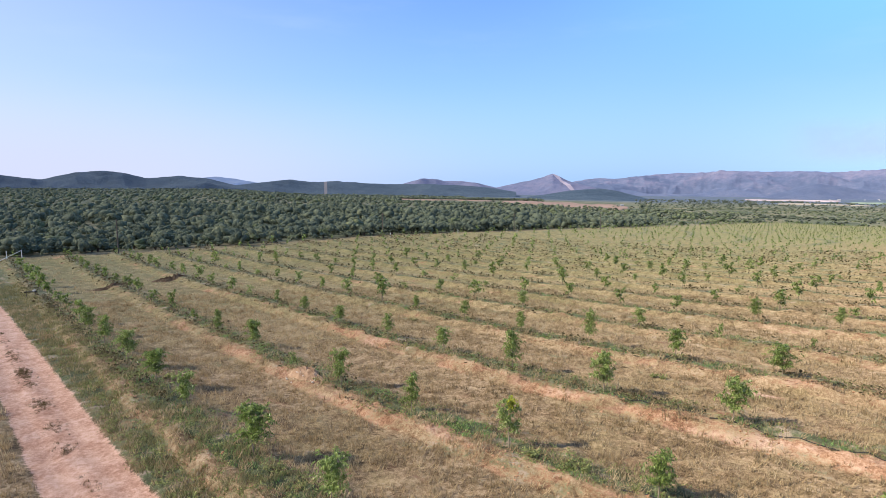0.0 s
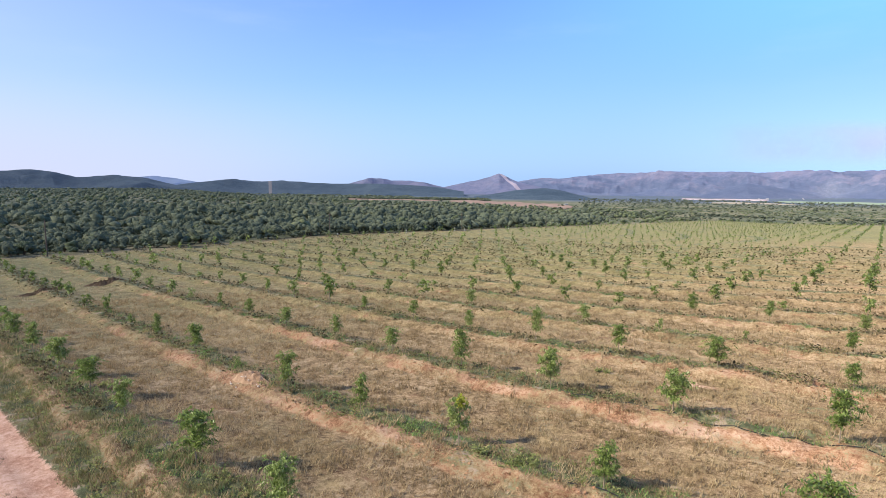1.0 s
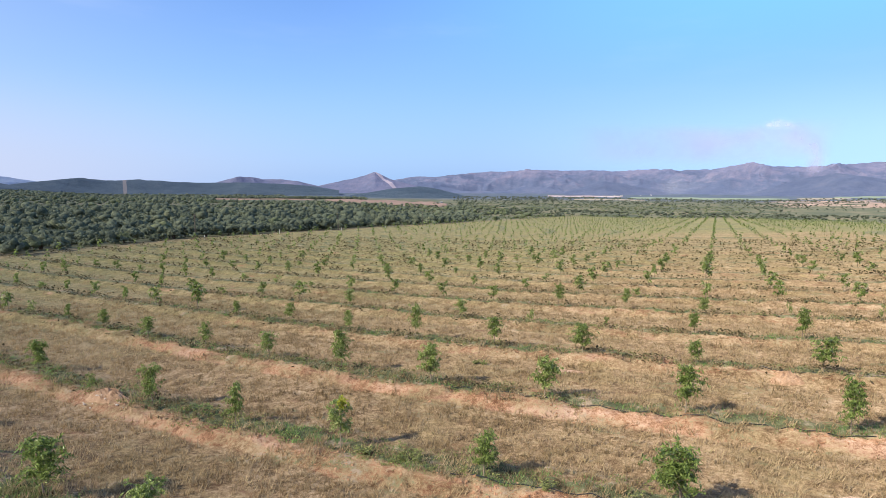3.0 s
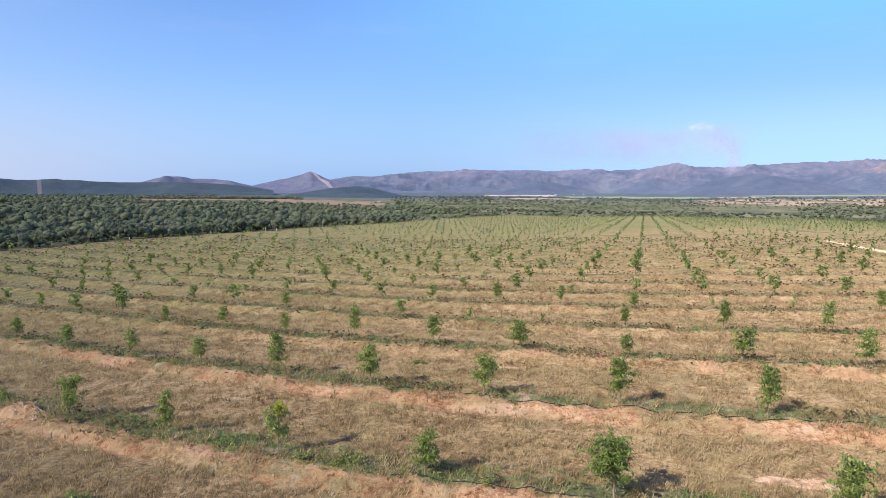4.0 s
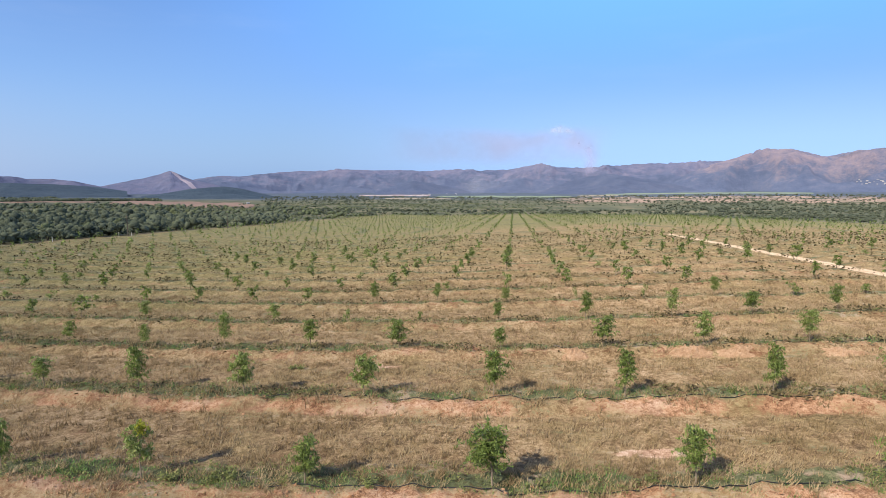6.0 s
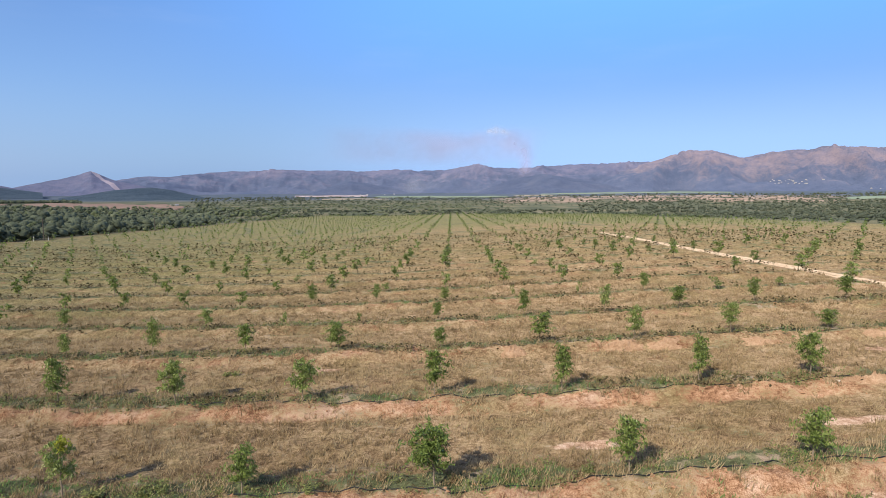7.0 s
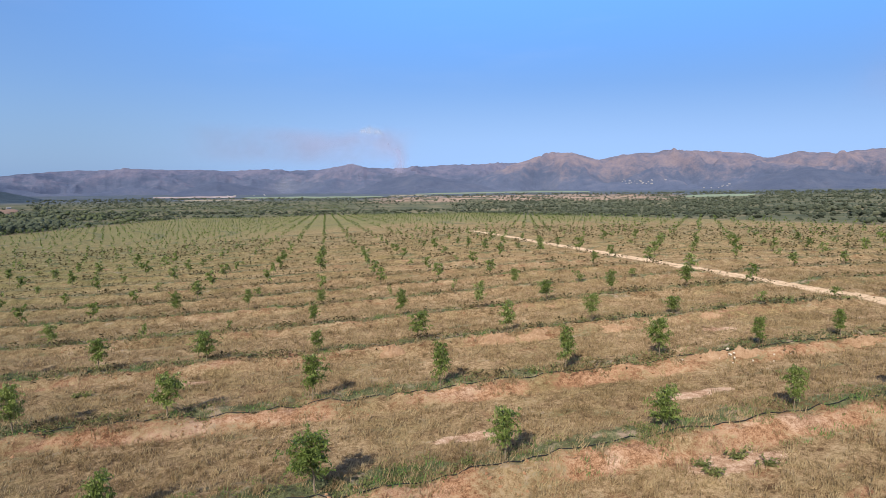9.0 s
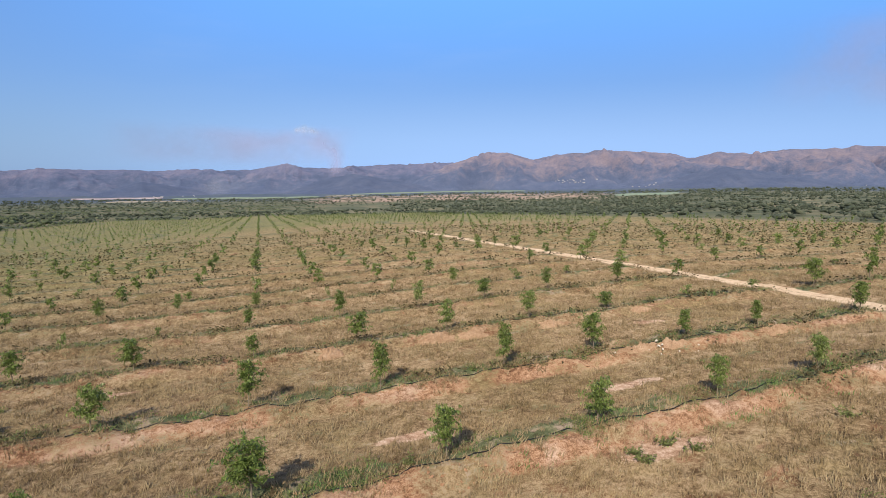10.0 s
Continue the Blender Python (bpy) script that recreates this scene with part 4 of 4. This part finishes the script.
M_CLOD = grain_material("earth_clod", [(0.35, (0.27, 0.13, 0.06)), (0.65, (0.52, 0.32, 0.19))], 3.0)
x, y, v, k, free, rg = cover(70000, 12, 60, 71, 1.0)
free &= (k >= 0) & (np.abs(v + 0.95) < 0.9) & (waves(x, y, 6, 72) + rg.normal(0, 0.4, len(x)) > 0.1)
x, y = x[free], y[free]
gs = np.abs(rg.normal(0, 0.04, len(x))) + 0.016
scatter("earth_clods", [clod(740 + i) for i in range(6)], np.column_stack([x, y, height(x, y), gs, gs * 0.7, rg.uniform(0, 6.28, len(x))]), M_CLOD, "orange earth clods on the banks", "soil")


# dry brush, kept dark and dense to draw the terrace steps' shade lines too
M_SHADE_BRUSH = leaf_material("dry_brush", [(0.0, (0.06, 0.045, 0.022)), (0.6, (0.12, 0.095, 0.042)), (1.0, (0.19, 0.175, 0.075))], 0.85, 0.2)
x, y, v, k, free, rg = cover(110000, 31, 190, 76, 1.15)
free &= (k >= 0) & (np.abs(v - 0.05 + 0.25 * waves(x, y, 9, 77)) < 0.32) & (waves(x, y, 16, 78) + rg.normal(0, 0.35, len(x)) > -0.6)
x, y = x[free], y[free]
gs = rg.uniform(0.6, 1.4, len(x)) * (0.8 + np.hypot(x, y) / 75)
scatter("dry_brush", [(V * np.array([2.2, 2.2, 1.6]), F) for V, F in (weed_clump(730 + i, 7) for i in range(6))], np.column_stack([x, y, height(x, y), gs, gs, rg.uniform(0, 6.28, len(x))]), M_SHADE_BRUSH, "low dry brush along the terrace crests, darkened for their shade", "brush")


def weed_plant(seed):
    """One leafy weed: thin stems from a root, with broad leaves heaped into an uneven mound."""
    r = np.random.RandomState(seed)
    stems, leaves = [], []
    for i in range(11):
        a, out, up = r.uniform(0, 6.28), r.uniform(0.12, 0.5), r.uniform(0.12, 0.36)
        tip = np.array([math.cos(a) * out, math.sin(a) * out, up])
        stems.append(tube([(0, 0, -0.03), tip * np.array([0.45, 0.45, 0.7]), tip], [0.008, 0.006, 0.003], 4))
        f = r.uniform(0.25, 1.05, (13, 1))
        leaves.append(tip * f * np.array([1, 1, 1]) + r.normal(0, 0.045, (13, 3)))
    cent = np.concatenate(leaves)
    cent[:, 2] = np.maximum(cent[:, 2], 0.03)
    return mesh_np("stems", *joined(stems), M_WEED, True), mesh_np("leaves", *leaf_quads(cent, 0.11, 0.06, r, 0.0), M_WEED)


weed_kinds = [weed_plant(1000 + i) for i in range(4)]
WEEDS = [(13.2, 17.9), (13.1, 17.3), (14.7, 18.0), (15.3, 17.3), (22.5, 16.8), (-11.2, 20.0), (-10.7, 20.3), (-8.5, 20.0), (-13.1, 20.2), (-22.6, 21.4), (-14.3, 35.8), (-13.8, 35.9), (-39.1, 38.9), (-35.2, 14.1), (5.0, 20.3), (11.0, 29.8), (-5.2, 19.9)]
rg = np.random.RandomState(93)
for i, (px, py) in enumerate(WEEDS):
    weed = new("weed_plant")
    k = rg.uniform(0.8, 1.25)
    weed.matrix_basis = Matrix.LocRotScale((px, py, ground_at(px, py)), Euler((0, 0, rg.uniform(0, 6.28))), (k, k, k * rg.uniform(0.8, 1.1)))
    tagged(weed, "low leafy fresh green weed on the soil bank", "weed", "weeds on the banks")
    part("stems", weed_kinds[i % 4][0], weed)
    part("leaves", weed_kinds[i % 4][1], weed)


# ---- irrigation pipes, poles, posts ----
M_PIPE = grain_material("black_plastic", [(0.3, (0.012, 0.012, 0.014)), (0.7, (0.03, 0.03, 0.032))], 4.0, 0.5)
for row, (x0, x1) in [(1, (-9, 41)), (2, (-14, 41)), (3, (2, 41)), (4, (12, 30))]:
    px = np.arange(x0, x1, 0.5)
    py = ROW_0 + ROW * row + row_bend(px) - 0.2 + (0.14 if row < 3 else 0.08) * waves(px, px * 0 + row * 7, 13, 80 + row)
    pz = height(px, py) + 0.035 + 0.015 * np.maximum(0, waves(px, px * 0, 3, 90 + row))
    tagged(new("drip_pipe", mesh_np("drip_pipe", *tube(np.stack([px, py, pz], -1), np.full(len(px), 0.019 if row < 3 else 0.014), 6), M_PIPE, True)), "black plastic irrigation pipe lying along the trees", "pipe", "irrigation pipes")

M_POLE = grain_material("weathered_pole_wood", [(0.3, (0.07, 0.055, 0.045)), (0.7, (0.17, 0.14, 0.11))], 5.0)
for px, py in ((-139, 47), (-139, 125), (-139, 197), (-139, 272)):
    pole = new("utility_pole")
    pole.location = (px, py, ground_at(px, py))
    tagged(pole, "dark weathered wooden utility pole at the woodland edge", "pole", "utility poles")
    part("post", mesh_np("post", *tube([(0, 0, -0.4), (0, 0, 4), (0, 0, 7.6)], [0.16, 0.14, 0.11], 8), M_POLE, True), pole)
    part("crossarm", mesh_np("crossarm", *tube([(-0.6, 0, 7.1), (0, 0, 7.1), (0.6, 0, 7.1)], [0.06, 0.06, 0.06], 6), M_POLE), pole)


# ---- smoke of a bush fire, far off below the mountains ----
def smoke_material(name, colour):
    m, nt, b = material(name, 1.0)
    co = nt.nodes.new("ShaderNodeNewGeometry").outputs["Position"]
    b.inputs["Base Color"].default_value = (*colour, 1)
    puff = n_noise(nt, 0.003, 5, 0.55, co)
    fac = n_math(nt, "MULTIPLY", n_attr(nt, "thick"), n_step(nt, puff, 0.25, 0.75))
    clear_ = nt.nodes.new("ShaderNodeBsdfTransparent")
    mx = nt.nodes.new("ShaderNodeMixShader")
    nt.links.new(fac, mx.inputs[0])
    nt.links.new(clear_.outputs[0], mx.inputs[1])
    nt.links.new(b.outputs[0], mx.inputs[2])
    nt.links.new(mx.outputs[0], nt.nodes["Material Output"].inputs["Surface"])
    return m


M_SMOKE = smoke_material("lilac_smoke", (0.46, 0.43, 0.57))
M_WHITE_SMOKE = smoke_material("white_smoke", (0.68, 0.68, 0.72))


def smoke_bank(name, label, az0, az1, e0, e1, dist, density, lean, mat=M_SMOKE):
    """A drifting bank of thin smoke, swelling and wavering in depth, thinning to nothing at its rim."""
    u, v = np.meshgrid(np.linspace(0, 1, 60), np.linspace(0, 1, 30), indexing="ij")
    az = np.radians(az0 + (az1 - az0) * u + lean * (v - 0.5))
    d = dist + 30 * np.sin(u * 5 + v * 3)
    z = EYE_Z + d * np.tan(np.radians(e0 + (e1 - e0) * v + 0.2 * np.sin(u * 7)))
    me = mesh_np(name, np.stack([d * np.sin(az), d * np.cos(az), z], -1).reshape(-1, 3), grid_faces(60, 30), mat, True)
    rim = density * smooth(0, 0.45, u) * smooth(1, 0.8, u) * smooth(0, 0.35, v) * smooth(1, 0.7, v)
    me.attributes.new("thick", "FLOAT", "POINT").data.foreach_set("value", np.ascontiguousarray(rim, np.float32).ravel())
    ob = tagged(new(name, me), label, "smoke", kind="stuff")
    ob.visible_shadow = False
    return ob


def smoke_trail(name, label, path, dist, mat=M_SMOKE):
    """Smoke drifting along a bent path of (bearing, height, spread, density), billowing in depth and fading out round it."""
    az0, az1 = min(p[0] for p in path) - 3, max(p[0] for p in path) + 3
    u, v = np.meshgrid(np.linspace(az0, az1, 110), np.linspace(min(p[1] for p in path) - 2, max(p[1] for p in path) + 2, 50), indexing="ij")
    thick = np.zeros_like(u)
    for (a0, e0, w0, d0), (a1, e1, w1, d1) in zip(path, path[1:]):
        for f in np.linspace(0, 1, 12, endpoint=False):
            r2 = ((u - a0 - (a1 - a0) * f) ** 2 + (v - e0 - (e1 - e0) * f) ** 2) / (w0 + (w1 - w0) * f) ** 2
            thick = np.maximum(thick, (d0 + (d1 - d0) * f) * np.exp(-r2))
    thick = np.clip(thick - 0.012, 0, 1)
    d = dist + 12 * np.sin(u * 1.3 + v * 2.1)
    z = EYE_Z + d * np.tan(np.radians(v))
    a = np.radians(u)
    me = mesh_np(name, np.stack([d * np.sin(a), d * np.cos(a), z], -1).reshape(-1, 3), grid_faces(110, 50), mat, True)
    me.attributes.new("thick", "FLOAT", "POINT").data.foreach_set("value", np.ascontiguousarray(thick, np.float32).ravel())
    ob = tagged(new(name, me), label, "smoke", kind="stuff")
    ob.visible_shadow = False
    return ob


smoke_bank("smoke_veil", "thin pinkish veil of drifting bushfire smoke", -16, 9.5, 0.7, 5.0, 3400, 0.38, 1.0)
smoke_trail("smoke_plume", "grey-pink plume of bushfire smoke above a mountain", [(7.1, 0.8, 0.55, 0.8), (7.25, 1.8, 0.6, 0.85), (6.7, 2.8, 0.85, 0.7), (5.6, 3.5, 0.9, 0.6), (3.6, 3.6, 0.75, 0.5), (1.2, 3.3, 0.7, 0.36), (-2.0, 2.7, 0.9, 0.22)], 3850)
smoke_bank("smoke_haze", "faint high drift of pink bushfire smoke", 44, 66, 4.5, 13.0, 3700, 0.42, 1.0)
smoke_bank("smoke_puff", "white smoke puff rising from the plain", -5.2, -0.6, -1.8, 0.4, 3000, 0.2, 2.6, M_WHITE_SMOKE)
smoke_trail("smoke_cap", "bright white head of a smoke plume", [(3.6, 4.35, 0.2, 0.9), (4.3, 4.45, 0.3, 1.6), (5.0, 4.3, 0.26, 1.1), (5.5, 4.1, 0.2, 0.4)], 3800, M_WHITE_SMOKE)


# ---- far grass, heaps, stones, gate and posts ----
x, y, v, k, free, rg = cover(30000, 74, 230, 53, 1.0)
free &= (rg.uniform(0, 1, len(x)) > 0.8 * np.exp(-((v + 1.5) / 0.7) ** 2)) & (waves(x, y, 9, 54) + rg.normal(0, 0.5, len(x)) > -0.2)
x, y = x[free], y[free]
gs = rg.uniform(1.4, 2.6, len(x))
scatter("far_dry_grass", [tuft(760 + i, 6, 0.16, 0.09) for i in range(6)], np.column_stack([x, y, height(x, y), gs, gs, rg.uniform(0, 6.28, len(x))]), M_DRY, "dry straw-coloured grass farther down the field", "grass")

M_HEAP = grain_material("pale_earth", [(0.3, (0.27, 0.155, 0.085)), (0.5, (0.45, 0.29, 0.175)), (0.7, (0.62, 0.45, 0.31))], 2.0, bump=1.0, dist=0.1)
M_STONE = grain_material("pale_stone", [(0.3, (0.56, 0.48, 0.39)), (0.7, (0.80, 0.73, 0.63))], 5.0)


# darker brown earth for the two field heaps
M_DARK_EARTH = grain_material("dark_dug_earth", [(0.3, (0.07, 0.045, 0.025)), (0.7, (0.20, 0.125, 0.07))], 2.0, bump=1.0, dist=0.1)


def earth_mound(px, py, lx, ly, tall, seed, mat=M_HEAP, label="low pale mound of dug earth on the bank"):
    """A low crumbly heap of dug earth left on the bank."""
    r_, a_ = np.meshgrid(np.linspace(0.02, 1, 20), np.linspace(0, 2 * np.pi, 48, endpoint=False), indexing="ij")
    hx, hy = px + r_ * np.cos(a_) * lx * (1 + 0.25 * np.sin(3 * a_ + seed) + 0.15 * np.sin(7 * a_ + 2 * seed)), py + r_ * np.sin(a_) * ly
    hz = height(hx, hy) + tall * (1 - r_ ** 1.6) * (1 + 0.5 * waves(hx, hy, 0.7, seed) + 0.45 * waves(hx, hy, 0.22, seed + 40)) - 0.06 * r_
    me = mesh_np("earth_mound", np.stack([hx, hy, hz], -1).reshape(-1, 3), grid_faces(20, 48, True)[:, ::-1], mat)
    return tagged(new("earth_mound", me), label, "earth mound", "earth mounds")


HEAPS = [(-30.8, 21.0, 1.7, 0.8, 0.34), (4.1, 38.0, 0.9, 0.6, 0.42), (11.5, 38.0, 1.5, 0.6, 0.36), (14.2, 37.9, 1.3, 0.6, 0.32), (21.6, 29.1, 1.6, 0.5, 0.26), (23.6, 28.9, 1.1, 0.5, 0.28), (31.4, 28.7, 1.4, 0.5, 0.26), (20.3, 37.7, 1.6, 0.55, 0.3), (28.0, 38.1, 1.2, 0.5, 0.17)]
for i, hp in enumerate(HEAPS):
    earth_mound(*hp, 900 + i)
for i, hp in enumerate([(-90.0, 37.3, 1.3, 3.0, 0.4), (-87.4, 28.3, 1.2, 3.4, 0.25)]):
    earth_mound(*hp, 920 + i, M_DARK_EARTH, "low dark heap of damp dug earth in the field")


def pebble(seed):
    r = np.random.RandomState(seed)
    bm = bmesh.new()
    bmesh.ops.create_icosphere(bm, subdivisions=1, radius=1.0)
    for vert in bm.verts:
        vert.co *= r.uniform(0.75, 1.2)
        vert.co.z *= 0.7
    V = np.array([vert.co[:] for vert in bm.verts])
    F = np.array([[q.index for q in f.verts] for f in bm.faces])
    bm.free()
    return V, F


rg = np.random.RandomState(77)
pebbles = [mesh_np("stone", *pebble(950 + i), M_STONE) for i in range(5)]
for i in range(40):
    cx, cy = (-30.8, 20.6) if i < 24 else (22.6, 28.6)
    px, py, sz = cx + rg.normal(0, 1.4), cy + rg.normal(0, 0.45), abs(rg.normal(0.0, 0.035)) + 0.028
    ob = new("stone", pebbles[i % 5])
    ob.matrix_basis = Matrix.LocRotScale((px, py, ground_at(px, py) + 0.14 * math.exp(-((px - cx) / 1.2) ** 2) + sz * 0.3), Euler((rg.uniform(0, 6), 0, rg.uniform(0, 6))), (sz,) * 3)
    tagged(ob, "pale loose field stone on the bank", "stone", "field stones")
x, y, v, k, free, rg = cover(3500, 12, 60, 73, 1.2)
free &= (k >= 0) & (np.abs(v + 0.7) < 1.1) & (waves(x, y, 9, 74) > 0.1)
x, y = x[free], y[free]
gs = np.abs(rg.normal(0, 0.022, len(x))) + 0.014
scatter("gravel", [pebble(960 + i) for i in range(4)], np.column_stack([x, y, height(x, y), gs, gs * 0.7, rg.uniform(0, 6.28, len(x))]), M_HEAP, "small pale stones strewn on the banks", "gravel")

M_WHITE_POST = grain_material("whitewashed_post", [(0.3, (0.55, 0.53, 0.48)), (0.7, (0.78, 0.76, 0.70))], 6.0)
for px, py in ((-137.5, 127), (-137.5, 160), (-137.5, 190), (-137.5, 197), (-137.5, 232)):
    ob = new("fence_post", mesh_np("fence_post", *tube([(0, 0, -0.3), (0, 0, 1.1), (0, 0, 1.3), (0, 0, 1.34)], [0.09, 0.085, 0.08, 0.02], 8), M_WHITE_POST, True))
    ob.location = (px, py, ground_at(px, py))
    tagged(ob, "short whitewashed fence post at the orchard edge", "post", "fence posts")

gate = new("gate_frame")
gate.location = (-136.0, 27.5, ground_at(-136.0, 27.5))
tagged(gate, "weathered pale wooden gate post with a slanting brace", "gate")
for gx in (-1.2, 1.2):
    part("post", mesh_np("post", *tube([(0, gx, -0.3), (0, gx, 1.9), (0, gx, 1.95)], [0.08, 0.075, 0.02], 8), M_WHITE_POST, True), gate)
part("brace", mesh_np("brace", *tube([(0, -2.6, 0.0), (0, 1.2, 1.8)], [0.06, 0.05], 6), M_WHITE_POST, True), gate)

valve = new("valve_stand")
vx, vy = -84.5, 18.4
valve.location = (vx, vy, ground_at(vx, vy))
tagged(valve, "dark irrigation valve stand with a white box beside the track", "valve stand")
for gx in (-0.4, 0.4):
    part("leg", mesh_np("leg", *tube([(gx * 0.6, gx, -0.2), (gx * 0.6, gx, 0.62)], [0.05, 0.05], 6), M_POLE, True), valve)
part("pipe", mesh_np("pipe", *tube([(-0.35, -0.6, 0.5), (0, 0, 0.52), (0.35, 0.6, 0.5)], [0.07, 0.07, 0.07], 8), M_PIPE, True), valve)
bm = bmesh.new()
bmesh.ops.create_cube(bm, size=1.0, matrix=Matrix.LocRotScale((0.2, 0.33, 0.66), Euler((0, 0, 0.5)), (0.24, 0.3, 0.2)))
bmesh.ops.bevel(bm, geom=bm.edges[:], offset=0.03, segments=2, affect="EDGES")
box_mesh = bpy.data.meshes.new("box")
bm.to_mesh(box_mesh)
bm.free()
box_mesh.materials.append(M_WHITE_POST)
part("box", box_mesh, valve, "white control box")

# farm houses and a village far away on the plain
M_WALL = grain_material("white_house_wall", [(0.3, (0.40, 0.39, 0.38)), (0.7, (0.60, 0.58, 0.56))], 0.3)
M_ROOF = grain_material("grey_metal_roof", [(0.3, (0.30, 0.29, 0.30)), (0.7, (0.48, 0.46, 0.46))], 0.3, 0.6)


def house_meshes(w, l, h):
    wall_v = np.array([(sx * w, sy * l, z) for z in (-2.0, h) for sx, sy in ((-1, -1), (1, -1), (1, 1), (-1, 1))])
    wall_f = np.array([(0, 1, 5, 4), (1, 2, 6, 5), (2, 3, 7, 6), (3, 0, 4, 7), (4, 5, 6, 7)])
    rv = np.array([(-w * 1.1, -l * 1.1, h), (w * 1.1, -l * 1.1, h), (w * 1.1, l * 1.1, h), (-w * 1.1, l * 1.1, h), (0, -l * 1.1, h * 1.7), (0, l * 1.1, h * 1.7), (0, -l * 1.1, h * 1.7), (0, l * 1.1, h * 1.7)])
    rf = np.array([(0, 4, 5, 3), (1, 2, 7, 6), (0, 1, 6, 4), (2, 3, 5, 7)])
    return mesh_np("wall", wall_v, wall_f, M_WALL), mesh_np("roof", rv, rf, M_ROOF)


house_kinds = [house_meshes(4, 7, 3.2), house_meshes(5, 10, 4.0), house_meshes(3.5, 5, 3.0)]
rg = np.random.RandomState(88)
bpy.context.view_layer.update()
slope = bpy.data.objects["mountain_massif"]
VILLAGE = [(float(np.clip(rg.normal(29.8, 1.0), 27, 33)), 3000.0) for i in range(26)] + [(float(np.clip(rg.normal(36.6, 0.9), 34, 39)), 3000.0) for i in range(10)] + [(rg.uniform(40, 54), 3000.0) for i in range(6)] + [(rg.uniform(-9, -5.5), rg.uniform(2900, 3200)) for i in range(9)] + [(-25.6, 1250), (-25.2, 1260)]
for i, (a_, d_) in enumerate(VILLAGE):
    way, at = Vector((math.sin(radians(a_)), math.cos(radians(a_)), 0.0)), None
    if d_ == 3000.0:                       # on the lower slope of the massif
        way.z = -math.tan(radians(rg.uniform(0.25, 0.6) if a_ < 34 else rg.uniform(0.6, 0.95)))
        hit, at, _, _ = slope.ray_cast(Vector((0.0, 0.0, EYE_Z)), way.normalized())
        at = at if hit else None
    px, py = (at.x, at.y) if at else (d_ * way.x, d_ * way.y)
    hs = new("house")
    hs.matrix_basis = Matrix.LocRotScale((px, py, at.z + 1.0 if at else ground_at(px, py) + 0.3), Euler((0, 0, rg.uniform(0, 3.1))), (rg.uniform(0.32, 0.62),) * 3)
    tagged(hs, "small white house far off on the plain", "house", "village houses")
    part("wall", house_kinds[i % 3][0], hs)
    part("roof", house_kinds[i % 3][1], hs)


# ---- the green verge between the track and the first row ----
M_VERGE = leaf_material("verge_grass_blade", [(0.0, (0.11, 0.11, 0.042)), (0.5, (0.23, 0.215, 0.09)), (1.0, (0.41, 0.35, 0.17))], 0.8, 0.25)
rg = np.random.RandomState(95)
vx = -12 - 90 * rg.uniform(0, 1, 12000) ** 1.5
vy = 6.3 + 0.115 * soft(-22 - vx, 3.0) + rg.uniform(1.7, 5.4, 12000)
ok = waves(vx, vy, 3.5, 99) + 0.6 * waves(vx, vy, 1.1, 96) + rg.normal(0, 0.25, 12000) > 0.2
vx, vy = vx[ok], vy[ok]
gs = rg.uniform(0.6, 1.4, len(vx)) * (1 + np.hypot(vx, vy) / 120)
scatter("verge_grass", [tuft(790 + i, 7, 0.17, 0.1) for i in range(6)], np.column_stack([vx, vy, height(vx, vy), gs, gs, rg.uniform(0, 6.28, len(vx))]), M_VERGE, "olive green grass on the verge beside the track", "grass")


# ---- grass on the crown of the earth track ----
rg = np.random.RandomState(97)
tx = rg.uniform(-75, -16, 5000)
off = rg.normal(0, 0.22, 5000)
ty = 6.3 + 0.115 * soft(-22 - tx, 3.0) + off
ok = waves(tx, ty * 0, 5.5, 98) + rg.normal(0, 0.3, 5000) > 0.45
tx, ty = tx[ok], ty[ok]
gs = rg.uniform(0.3, 0.75, len(tx))
scatter("track_grass", [tuft(780 + i, 10, 0.17, 0.07) for i in range(5)], np.column_stack([tx, ty, height(tx, ty), gs, gs, rg.uniform(0, 6.28, len(tx))]), M_TRACK_GRASS, "sparse dry grass along the middle of the track", "grass")
